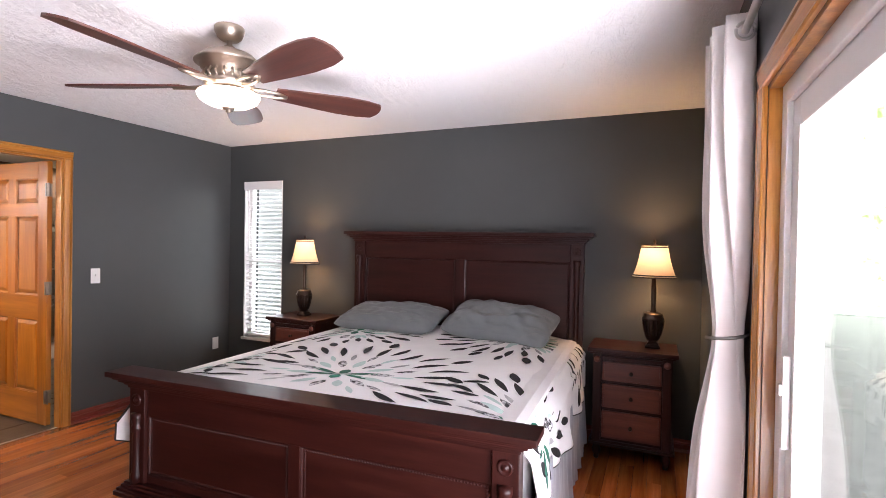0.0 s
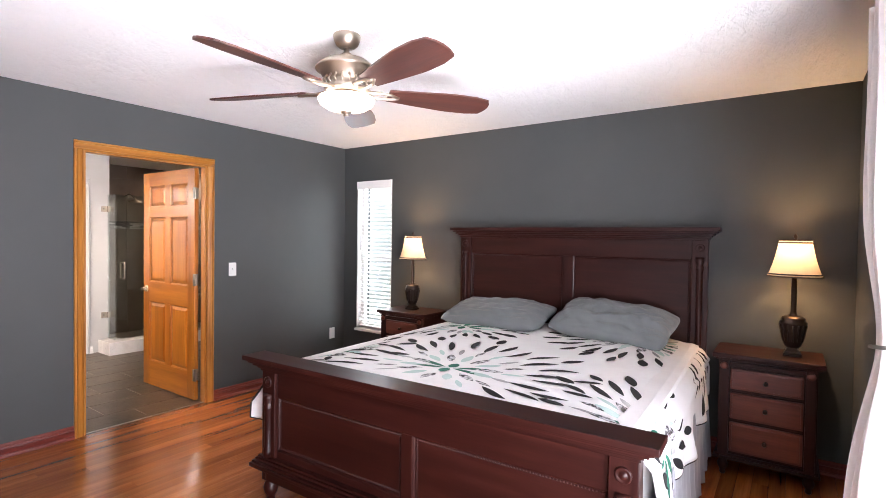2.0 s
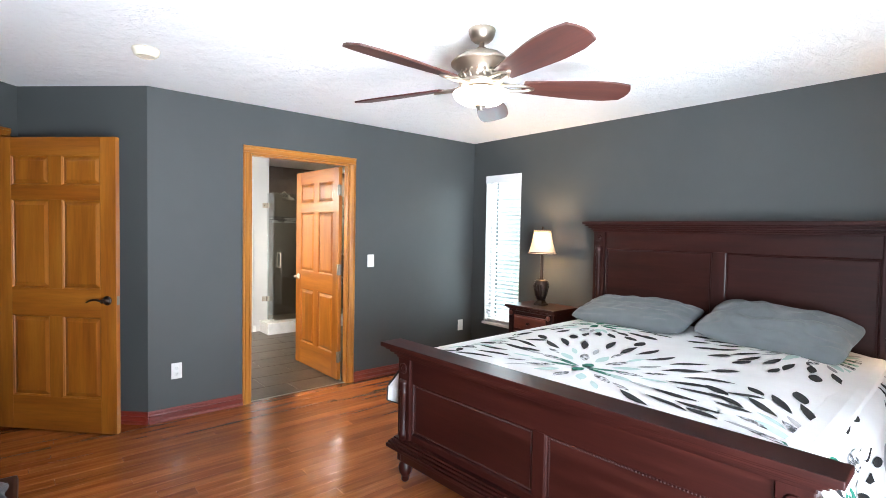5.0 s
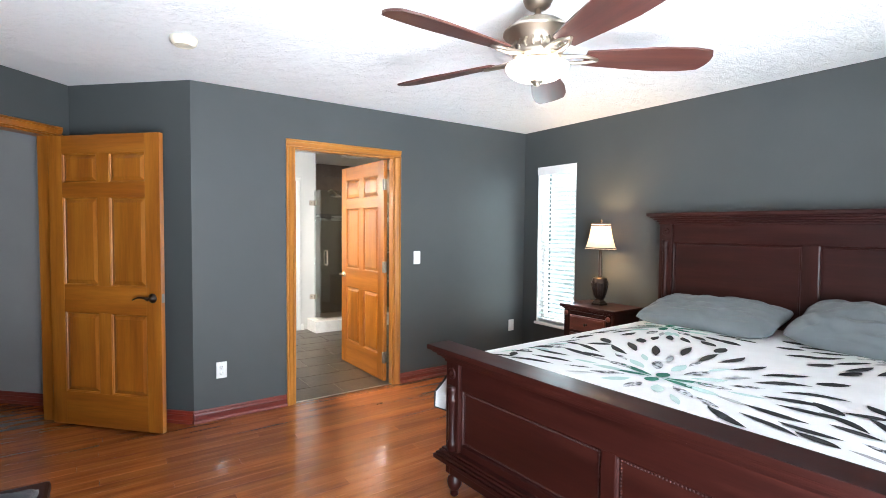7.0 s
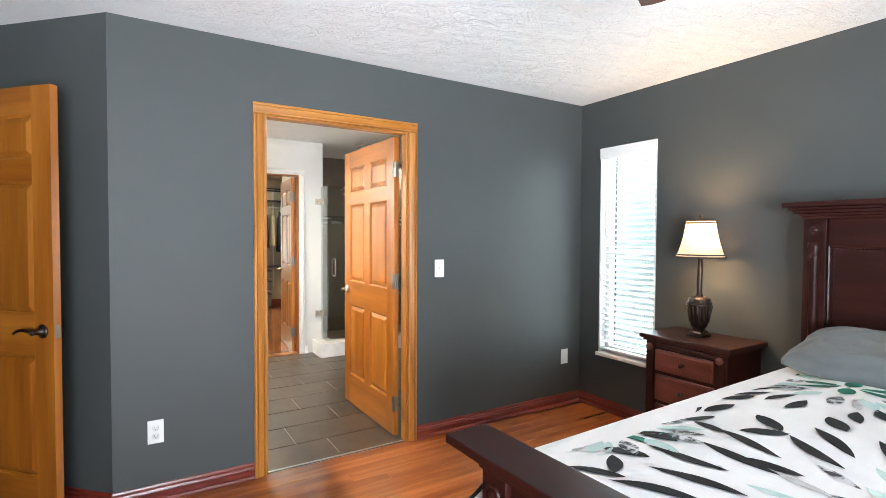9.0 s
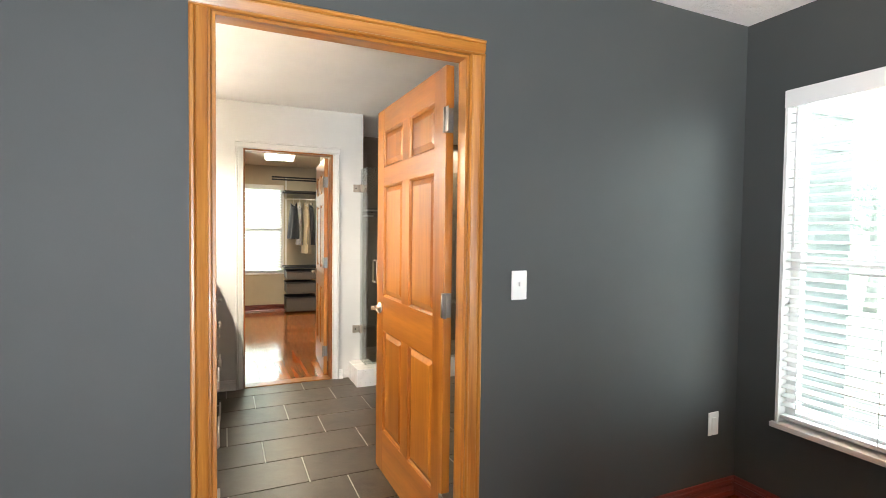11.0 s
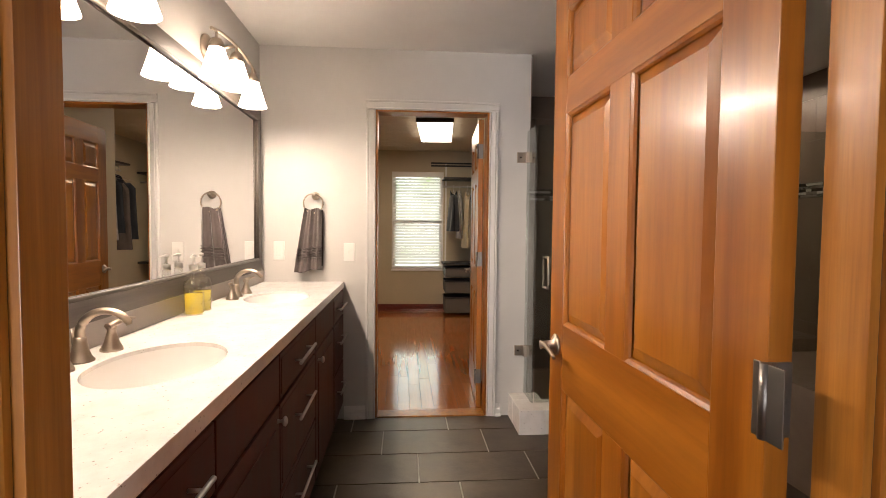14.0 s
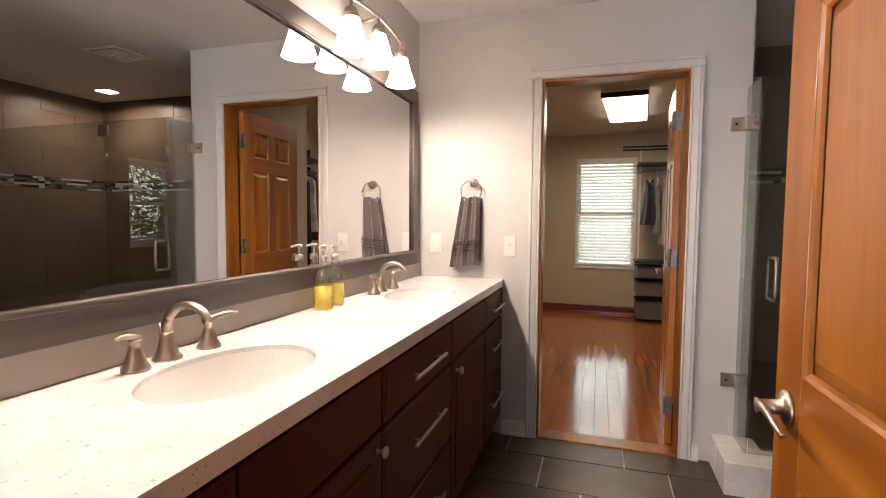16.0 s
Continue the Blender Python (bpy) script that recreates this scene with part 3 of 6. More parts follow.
structure("transition_strip", boxed(XD - 0.03, D0 + 0.012, -0.02, XD - 0.018, D1 - 0.012, 0.004, bev=0.001), STEEL, "thin metal strip where wood floor meets tile", "threshold")
structure("threshold", boxed(XB2, C0 + 0.012, -0.02, XB, C1 - 0.012, 0.008, bev=0.003), PINE_T, "oak strip in the closet doorway", "threshold")

# ---- six-panel doors ----


def lever(parent, x, z, y, side, mat, drop=0.004):
    """Rose with a curved lever; side is -1 or 1 along y, the lever points to smaller x when drop > 0."""
    h = part("door_handle", lathe(bmesh.new(), [(0, 0), (0.032, 0), (0.033, 0.004), (0.026, 0.010), (0.014, 0.013), (0.011, 0.045), (0.014, 0.05), (0, 0.052)], 24, pose(x, y, z, 90 if side < 0 else -90)), mat, parent, "metal lever handle")
    pts = [(x - 0.002 - 0.115 * k / 10, y + side * (0.045 + 0.006 * math.sin(k / 10 * 3.1)), z + drop * 3 * math.sin(k / 10 * 3.0) - 0.012 * (k / 10) ** 2) for k in range(11)]
    part("lever", tube(bmesh.new(), pts, 0.0085, 10, 0.005), mat, h)


def six_panel(name, label, m, w, h, mats, hinge_side, metal_mat):
    """Leaf from x=0 (hinges) to w, thickness along y 0..0.035."""
    pv, ph = mats
    ob = thing(name, label, "door", m)
    t, st, mu = 0.035, 0.115, 0.10
    rails = [(0.0, 0.235), (0.80, 0.99), (1.60, 1.70), (h - 0.125, h)]
    for a, b in ((0, st), (w - st, w)):
        part("stile", boxed(a, 0, 0, b, t, h, bev=0.002), pv, ob)
    for a, b in rails:
        part("rail", boxed(st, 0.0003, a, w - st, t - 0.0003, b, bev=0.001), ph, ob)
    mid0, mid1 = (w - mu) / 2, (w + mu) / 2
    for (a0, a1), (b0, b1) in zip(rails, rails[1:]):
        part("mullion", boxed(mid0, 0.0003, a1, mid1, t - 0.0003, b0, bev=0.001), pv, ob)
        for x0, x1 in ((st, mid0), (mid1, w - st)):
            bm = bmesh.new()
            box(bm, x0 - 0.004, 0.0155, a1 - 0.004, x1 + 0.004, t - 0.0155, b0 + 0.004)
            for y0, y1 in ((0.0155, 0.004), (t - 0.0155, t - 0.004)):
                g = 0.012
                lo = [bm.verts.new(p) for p in ((x0 + g, y0, a1 + g), (x1 - g, y0, a1 + g), (x1 - g, y0, b0 - g), (x0 + g, y0, b0 - g))]
                g = 0.038
                hi = [bm.verts.new(p) for p in ((x0 + g, y1, a1 + g), (x1 - g, y1, a1 + g), (x1 - g, y1, b0 - g), (x0 + g, y1, b0 - g))]
                for k in range(4):
                    bm.faces.new([lo[k], lo[(k + 1) % 4], hi[(k + 1) % 4], hi[k]])
                bm.faces.new(hi)
            panel = part("panel", bm, pv, ob)
            bm = bmesh.new()
            for y0, y1 in ((0.002, 0.012), (t - 0.002, t - 0.012)):
                o = Vector((0, 1 if y1 > y0 else -1, 0))
                s = [(0, 0), (0.010, 0), (0.010, 0.011), (0.004, 0.007)]
                for p0, p1, up in (((x0, y0, a1), (x1, y0, a1), (0, 0, 1)), ((x0, y0, b0), (x1, y0, b0), (0, 0, -1)), ((x0, y0, a1), (x0, y0, b0), (1, 0, 0)), ((x1, y0, a1), (x1, y0, b0), (-1, 0, 0))):
                    extrude_profile(bm, s, p0, p1, o, Vector(up))
            part("sticking", bm, pv, panel)
    for z in (0.22, h / 2 + 0.04, h - 0.22):
        hg = part("hinge", boxed(-0.003, 0.002, z - 0.05, 0.0006, t - 0.002, z + 0.05, bev=0.0005), HINGE, ob, "steel butt hinge")
        y = -0.006 if hinge_side < 0 else t + 0.006
        part("knuckle", tube(bmesh.new(), [(-0.004, y, z - 0.05), (-0.004, y, z + 0.05)], 0.007, 10), HINGE, hg)
        part("leaf_plate", boxed(-0.038, y - 0.0015, z - 0.05, 0.016, y + 0.0015, z + 0.05, bev=0.001), HINGE, hg)
    lever(ob, w - 0.065, 0.92, 0, -1, metal_mat)
    lever(ob, w - 0.065, 0.92, t, 1, metal_mat)
    part("latch_plate", boxed(w - 0.0005, 0.006, 0.89, w + 0.0012, t - 0.006, 0.95), HINGE, ob)
    return ob


# bathroom door, swung into the bathroom; local x towards -X
six_panel("door_1", "open honey-pine six-panel bathroom door with steel lever handle", Matrix.Translation((-4.150, D1 - 0.016, 0.012)) @ pose(0, 0, 0, 0, 0, 180 + 0.7), 0.915, 2.02, (PINE, PINE_H), 1, NICKEL)
# entry door, folded back against the diagonal wall
six_panel("door_2", "open honey-pine six-panel entry door with dark lever handle", pose(-4.600, -0.062, 0.012, 0, 0, 43), 0.905, 2.025, (PINE, PINE_H), 1, BRONZE)
six_panel("door_3", "open honey-pine six-panel closet door with steel hinges", Matrix.Translation((XB2 - 0.012, C1 - 0.016, 0.012)) @ pose(0, 0, 0, 0, 0, 180 - 4.0), 0.735, 2.02, (PINE, PINE_H), 1, NICKEL)

# ---- sliding door, curtain ----
sl = thing("door_4", "white vinyl sliding glass door in a honey pine frame", "sliding door", None, "", "structure")
part("jamb", boxed(XE + 0.001, 1.828, 0, XE + 0.035, 1.84, 1.945), PINE_T, sl, "honey pine jamb")
part("jamb", boxed(XE + 0.001, -0.26, 0, XE + 0.035, -0.248, 1.945), PINE_T, sl, "honey pine jamb")
part("jamb", boxed(XE + 0.001, -0.248, 1.933, XE + 0.035, 1.828, 1.945), PINE_T, sl, "honey pine jamb")
for y0, y1 in ((1.77, 1.84), (-0.26, -0.19)):
    part("frame_side", boxed(XE + 0.035, y0, 0, XE + 0.135, y1, 1.945, bev=0.003), VINYL, sl)
part("frame_head", boxed(XE + 0.035, -0.19, 1.875, XE + 0.135, 1.77, 1.945, bev=0.003), VINYL, sl)
part("frame_sill", boxed(XE + 0.035, -0.19, 0, XE + 0.135, 1.77, 0.05, bev=0.003), VINYL, sl)
for x0, ya, yb in ((XE + 0.05, 0.75, 1.77), (XE + 0.09, -0.19, 0.83)):
    p = part("sash", boxed(x0, ya, 0.05, x0 + 0.035, ya + 0.075, 1.875, bev=0.004), VINYL, sl)
    part("stile", boxed(x0, yb - 0.075, 0.05, x0 + 0.035, yb, 1.875, bev=0.004), VINYL, p)
    part("rail", boxed(x0, ya + 0.075, 0.05, x0 + 0.035, yb - 0.075, 0.15, bev=0.004), VINYL, p)
    part("rail", boxed(x0, ya + 0.075, 1.79, x0 + 0.035, yb - 0.075, 1.875, bev=0.004), VINYL, p)
    g = part("pane", boxed(x0 + 0.012, ya + 0.07, 0.14, x0 + 0.016, yb - 0.07, 1.80), GLASS, p)
    g.visible_shadow = False
hd = part("handle", boxed(XE + 0.03, 1.72, 0.90, XE + 0.05, 1.745, 1.16, bev=0.006), VINYL, sl)
part("latch", boxed(XE + 0.022, 1.724, 1.05, XE + 0.031, 1.741, 1.08, bev=0.002), STEEL, hd)
ce = casing("casing_sliding_door", Matrix.Translation((XE, 1.84, 0)) @ Matrix(((0, 1, 0, 0), (-1, 0, 0, 0), (0, 0, 1, 0), (0, 0, 0, 1))), 2.10, 1.945, PINE_T, "honey pine casing round the sliding door", 1.1)

rod = thing("curtain_rod", "brushed metal curtain rod above the sliding door", "curtain rod")
part("rod", tube(bmesh.new(), [(0.355, -0.95, 2.17), (0.355, 2.36, 2.17)], 0.0125, 12), STEEL, rod)
for y in (-0.7, 2.34):
    part("bracket", tube(bmesh.new(), [(XE, y, 2.15), (0.37, y, 2.15), (0.355, y, 2.158)], 0.006, 8), STEEL, rod)
part("finial", lathe(bmesh.new(), [(0, 0), (0.013, 0), (0.013, 0.02), (0.02, 0.03), (0.022, 0.045), (0.012, 0.06), (0, 0.062)], 16, pose(0.355, 2.36, 2.17, -90)), STEEL, rod)


def curtain_sheet():
    """Gathered panel: deep folds across the rod, pinched at the holdback, flaring to the floor."""
    bm = bmesh.new()
    nu, nz = 150, 60
    rows = []
    for j in range(nz + 1):
        z = 0.015 + (2.225 - 0.015) * j / nz
        pinch = math.exp(-((z - 1.16) / 0.28) ** 2)
        low = max(0.0, (1.1 - z) / 1.1)
        row = []
        for i in range(nu + 1):
            u = i / nu
            wide = (0.34 - 0.16 * pinch + 0.10 * low)
            y = 1.965 + 0.03 * low + 0.06 * pinch + u * wide
            amp = (0.075 - 0.035 * pinch + 0.028 * low)
            x = 0.337 + 0.005 * pinch + amp * math.sin(u * 2 * math.pi * 4.0 + 0.6 * math.sin(z * 2.2)) + 0.012 * math.sin(u * 41 + z * 3) * (0.4 + low)
            x = min(x, XE - 0.012) - 0.02 * low
            row.append(bm.verts.new((x, y, z + 0.006 * math.sin(u * 25))))
        rows.append(row)
    for a, b in zip(rows, rows[1:]):
        for k in range(nu):
            f = bm.faces.new([a[k], a[k + 1], b[k + 1], b[k]])
            f.smooth = True
    return bm


cu = thing("curtain", "cream curtain gathered in a metal holdback beside the sliding door", "curtain")
cs = part("panel", curtain_sheet(), CURTAIN, cu)
cs.modifiers.new("thick", "SOLIDIFY").thickness = 0.0025
for k, y in enumerate((1.97, 2.055, 2.14, 2.225, 2.295)):
    bm = bmesh.new()
    ring = [(0.355 + 0.028 * math.cos(a), y, 2.17 + 0.028 * math.sin(a)) for a in np.linspace(0, 2 * math.pi, 25)]
    part("grommet", tube(bm, ring, 0.006, 8), STEEL, cu, "steel grommet")
hb = thing("curtain_holdback", "steel curtain holdback arm fixed to the wall", "holdback")
pts = [(XE, 2.24, 1.16), (0.385, 2.24, 1.16)] + [(0.325 + 0.07 * math.cos(a), 2.20 + 0.09 * math.sin(a) - 0.15, 1.16 + 0.01 * math.cos(a)) for a in np.linspace(0.9, -2.6, 14)]
part("arm", tube(bmesh.new(), pts, 0.006, 10), HINGE, hb)

# ---- windows with blinds ----


def blind_window(name, m, w, z0, z1, deep, label, slat_gap=0.044, tilt=12):
    """A recessed window: local x across, +y outwards. White liner, sash, glass, slatted blind."""
    ob = thing(name, label, "window", m, "", "structure")
    t = 0.014
    part("window_jamb", boxed(0, 0.002, z0, t, deep, z1), WHITE, ob)
    part("window_jamb", boxed(w - t, 0.002, z0, w, deep, z1), WHITE, ob)
    part("window_head", boxed(t, 0.002, z1 - t, w - t, deep, z1), WHITE, ob)
    part("window_sill", boxed(-0.012, -0.022, z0 - 0.004, w + 0.012, deep, z0 + 0.022, bev=0.004), WHITE, ob)
    fr = part("window_frame", boxed(t, deep - 0.05, z0 + 0.022, t + 0.045, deep - 0.005, z1 - t, bev=0.003), VINYL, ob)
    part("stile", boxed(w - t - 0.045, deep - 0.05, z0 + 0.022, w - t, deep - 0.005, z1 - t, bev=0.003), VINYL, fr)
    for a, b in ((z0 + 0.022, z0 + 0.075), ((z0 + z1) / 2 - 0.02, (z0 + z1) / 2 + 0.02), (z1 - t - 0.05, z1 - t)):
        part("rail", boxed(t + 0.045, deep - 0.05, a, w - t - 0.045, deep - 0.005, b, bev=0.003), VINYL, fr)
    g = part("pane", boxed(t + 0.04, deep - 0.03, z0 + 0.07, w - t - 0.04, deep - 0.026, z1 - t - 0.045), GLASS, ob)
    g.visible_shadow = False
    bl = thing("window_blind", "white slatted blind lowered with open slats inside the window", "blind", m)
    part("valance", boxed(0.004, -0.012, z1 - 0.085, w - 0.004, 0.006, z1 - 0.001, bev=0.004), WHITE, bl)
    part("headrail", boxed(0.018, 0.008, z1 - 0.06, w - 0.018, 0.055, z1 - 0.016, bev=0.002), WHITE, bl)
    bm = bmesh.new()
    xs = (t + 0.004, w - t - 0.004)
    top, bot = [], []
    for k in range(6):
        u = -0.024 + 0.048 * k / 5
        dz = 0.0022 * (1 - (u / 0.024) ** 2)
        top.append([bm.verts.new((x, u, dz + 0.0013)) for x in xs])
        bot.append([bm.verts.new((x, u, dz - 0.0013)) for x in xs])
    for s in (top, bot):
        for a, b in zip(s, s[1:]):
            bm.faces.new([a[0], a[1], b[1], b[0]])
    for k in (0, 5):
        bm.faces.new([top[k][0], top[k][1], bot[k][1], bot[k][0]])
    slat = mesh_of("slat", bm, WHITE)
    z = z1 - 0.11
    while z > z0 + 0.075:
        s = new("slat", slat)
        s.parent = bl
        s.matrix_basis = pose(0, 0.034, z, tilt)
        z -= slat_gap
    part("bottom_rail", boxed(t + 0.004, 0.012, z0 + 0.042, w - t - 0.004, 0.056, z0 + 0.06, bev=0.003), WHITE, bl)
    for x in (0.09, w - 0.09):
        part("ladder_cord", tube(bmesh.new(), [(x, 0.008, z0 + 0.05), (x, 0.008, z1 - 0.05)], 0.0012, 6), WHITE, bl)
    part("tilt_wand", tube(bmesh.new(), [(0.06, -0.004, z1 - 0.09), (0.062, -0.004, z1 - 0.75)], 0.004, 8), WHITE, bl)
    return ob


blind_window("window_1", pose(-3.85, YN, 0), 0.505, 0.43, 2.06, 0.11, "narrow white window with sill in the grey wall")
blind_window("window_2", Matrix.Translation((XC, 1.68, 0)) @ Matrix(((0, -1, 0, 0), (1, 0, 0, 0), (0, 0, 1, 0), (0, 0, 0, 1))), 0.785, 0.62, 2.12, 0.09, "white double-hung window in the beige closet wall", 0.044, 50)
blind_window("window_3", pose(-5.1, YBN, 0), 0.60, 0.93, 1.92, 0.10, "white window over the bathtub", 0.044, 4)

# ---- the bed ----
BED = pose(-1.379, 3.95, 0, 0, 0, 2.2)      # local y 0 at the headboard's back, the foot at -2.3
bed = thing("bed", "king bed of dark cherry wood with panelled headboard and footboard", "bed", BED)


def crown_cap(bm, x0, x1, y0, y1, z, back=0.03):
    """A stepped moulding round three sides under a flat cap."""
    steps = [(0.010, 0.0, 0.016), (0.022, 0.016, 0.030), (0.040, 0.030, 0.046), (0.058, 0.046, 0.060), (0.078, 0.060, 0.086)]
    for o, a, b in steps:
        box(bm, x0 - o, y0 - o, z + a, x1 + o, y1 + min(o, back), z + b, bev=0.004)
    return bm


def bead(bm, x0, x1, z0, z1, y):
    """A row of small beads round a panel."""
    n = 0.013
    pts = []
    k = int((x1 - x0) / n)
    pts += [(x0 + (x1 - x0) * i / k, z) for i in range(k + 1) for z in (z0, z1)]
    k = int((z1 - z0) / n)
    pts += [(x, z0 + (z1 - z0) * i / k) for i in range(1, k) for x in (x0, x1)]
    for x, z in pts:
        s = 0.0048
        vs = [bm.verts.new((x + dx * s, y, z + dz * s)) for dx, dz in ((-1, -1), (1, -1), (1, 1), (-1, 1))]
        top = bm.verts.new((x, y - 0.0045, z))
        for i in range(4):
            bm.faces.new([vs[i], vs[(i + 1) % 4], top])
    return bm


def board(prefix, x0, x1, y, z0, z1, parent, low, mid=0.085):
    """A framed board with two beaded panels, pilasters, rosettes; front face at y, facing -y."""
    t = 0.05
    hw = 0.10
    body = part(prefix, boxed(x0, y + 0.014, z0, x1, y + t, z1, bev=0.003), CHERRY, parent)
    part("top_rail", boxed(x0 + hw, y, z1 - 0.135, x1 - hw, y + 0.0145, z1, bev=0.002), CHERRY, body)
    part("bottom_rail", boxed(x0 + hw, y, z0, x1 - hw, y + 0.0145, z0 + low, bev=0.002), CHERRY, body)
    part("centre_stile", boxed((x0 + x1 - mid) / 2, y, z0 + low, (x0 + x1 + mid) / 2, y + 0.0145, z1 - 0.135, bev=0.002), CHERRY_V, body)
    for a, b in ((x0 + hw, (x0 + x1 - mid) / 2), ((x0 + x1 + mid) / 2, x1 - hw)):
        bm = bmesh.new()
        og = [(0, 0), (0.012, 0), (0.009, 0.006), (0.004, 0.009), (0, 0.010)]
        pz0, pz1 = z0 + low, z1 - 0.135
        for p0, p1, up in (((a, pz0), (b, pz0), (0, 0, 1)), ((a, pz1), (b, pz1), (0, 0, -1)), ((a, pz0), (a, pz1), (1, 0, 0)), ((b, pz0), (b, pz1), (-1, 0, 0))):
            extrude_profile(bm, og, (p0[0], y + 0.0142, p0[1]), (p1[0], y + 0.0142, p1[1]), (0, -1, 0), Vector(up))
        part("panel_moulding", bm, CHERRY, body)
        part("bead_moulding", bead(bmesh.new(), a + 0.017, b - 0.017, z0 + low + 0.017, z1 - 0.152, y + 0.0142), CHERRY, body)
    for x in (x0 - 0.004, x1 - hw + 0.004):
        p = part("pilaster", boxed(x, y - 0.016, z0, x + hw, y + t + 0.004, z1, bev=0.004), CHERRY_V, parent)
        cx = x + hw / 2
        part("rosette", lathe(bmesh.new(), [(0.029, 0), (0.029, 0.006), (0.024, 0.010), (0.019, 0.005), (0.012, 0.006), (0.008, 0.013), (0, 0.014)], 24, pose(cx, y - 0.016, z1 - 0.056, 90)), CHERRY_V, p)
        part("half_column", lathe(bmesh.new(), [(0.0, z0), (0.027, z0), (0.027, z0 + 0.04), (0.021, z0 + 0.06), (0.021, z1 - 0.22), (0.027, z1 - 0.20), (0.027, z1 - 0.185), (0.020, z1 - 0.175), (0.029, z1 - 0.145), (0.029, z1 - 0.12), (0.0, z1 - 0.12)], 20, pose(cx, y - 0.014, 0)), CHERRY_V, p)
    return body


HBY, FBY = -0.085, -2.186
board("headboard", -0.98, 0.98, HBY, 0.18, 1.465, bed, 0.5)
part("headboard_crown", crown_cap(bmesh.new(), -0.98, 0.98, HBY - 0.012, -0.034, 1.465), CHERRY, bed)
board("footboard", -0.968, 0.968, FBY, 0.26, 0.722, bed, 0.035, 0.06)
part("footboard_crown", crown_cap(bmesh.new(), -0.968, 0.968, FBY - 0.015, FBY + 0.050, 0.722, 0.004), CHERRY, bed)
bm = bmesh.new()
for o, a, b in ((0.045, 0.20, 0.222), (0.035, 0.222, 0.236), (0.022, 0.236, 0.25), (0.012, 0.25, 0.262)):
    box(bm, -0.975 - o, FBY - 0.02 - o, a, 0.975 + o, FBY + 0.055 + o, b, bev=0.004)
part("footboard_plinth", bm, CHERRY, bed)
part("footboard_skirt", boxed(-0.98, FBY - 0.01, 0.12, 0.98, FBY + 0.04, 0.20, bev=0.003), CHERRY, bed)
FOOT = [(0, 0), (0.018, 0), (0.024, 0.012), (0.02, 0.03), (0.024, 0.034), (0.036, 0.055), (0.04, 0.08), (0.034, 0.105), (0.026, 0.115), (0.032, 0.13), (0.032, 0.20), (0, 0.20)]
for x in (-0.94, 0.94):
    part("bun_foot", lathe(bmesh.new(), FOOT, 24, pose(x, FBY + 0.02, 0)), CHERRY_V, bed)
    part("leg", boxed(x - 0.04, -0.08, 0, x + 0.04, -0.03, 0.18, bev=0.004), CHERRY_V, bed)
for x in (-0.995, 0.965):
    part("side_rail", boxed(x, FBY + 0.05, 0.22, x + 0.03, HBY, 0.42, bev=0.003), CHERRY, bed)

MZ = 0.775
mat_ob = thing("mattress", "king mattress on box spring hidden under the quilt", "mattress", BED)
part("cover", boxed(-0.955, FBY + 0.07, 0.25, 0.955, HBY - 0.01, MZ - 0.02, bev=0.05), QUILT, mat_ob)


def bedskirt(sx):
    bm = bmesh.new()
    prev = None
    n = 160
    for i in range(n + 1):
        v = i / n
        y = FBY + 0.09 + (HBY - FBY - 0.12) * v
        off = 0.012 * math.sin(v * 60) + 0.008 * math.sin(v * 143)
        a = bm.verts.new((sx * 1.002, y, 0.50))
        b = bm.verts.new((sx * (1.02 + off), y, 0.015))
        if prev:
            f = bm.faces.new([prev[0], a, b, prev[1]])
            f.smooth = True
        prev = (a, b)
    return bm


sk = thing("bed_skirt", "grey gathered bed skirt hanging to the floor", "bed skirt", BED)
for sx in (-1, 1):
    part("skirt_side", bedskirt(sx), SKIRT, sk).modifiers.new("thick", "SOLIDIFY").thickness = 0.002

HALF, RAD = 0.985, 0.07


def drape(u, v, lift=0.0):
    """A point of the quilt: u across the bed from its middle, v along it; the sides hang down."""
    s = 1 if u >= 0 else -1
    a = abs(u)
    z = MZ + 0.010 * noise.noise(Vector((u * 2.2, v * 2.2, 0))) + 0.006 * noise.noise(Vector((u * 6, v * 6, 3)))
    flat = HALF - RAD
    crown = -0.05 * max(0.0, (a - 0.62) / (flat - 0.62)) ** 2
    foot = max(0.0, (-v - 1.92) / 0.2)
    if a <= flat:
        p, nrm = Vector((u, v, z + crown)), Vector((0, 0, 1))
    elif a <= flat + RAD * math.pi / 2:
        t = (a - flat) / RAD
        p = Vector((s * (flat + RAD * math.sin(t)), v, z - 0.05 - RAD * (1 - math.cos(t))))
        nrm = Vector((s * math.sin(t), 0, math.cos(t)))
    else:
        d = a - flat - RAD * math.pi / 2
        w = 0.018 + (0.03 * math.sin(v * 9 + s) + 0.016 * math.sin(v * 23)) * min(1, d / 0.25) + 0.05 * d
        flare = max(0.0, (-v - 1.70) / 0.4) if s < 0 else 0.0
        w += 0.16 * min(1.0, d / 0.28) * flare
        d *= 1 - 0.35 * flare
        p = Vector((s * (HALF + w), v, z - 0.05 - RAD - d))
        nrm = Vector((s, 0, 0.1))
    p.z += 0.012 * foot
    return p + nrm * lift


UL, UR, V0, V1 = -1.44, 1.25, FBY + 0.062, -0.10      # the quilt hangs lower on the window side


def quilt_sheet():
    bm = bmesh.new()
    nu, nv = 120, 90
    grid = [[bm.verts.new(drape(UL + (UR - UL) * i / nu, V0 + (V1 - V0) * j / nv)) for i in range(nu + 1)] for j in range(nv + 1)]
    for j in range(nv):
        for i in range(nu):
            f = bm.faces.new([grid[j][i], grid[j][i + 1], grid[j + 1][i + 1], grid[j + 1][i]])
            f.smooth = True
    return bm


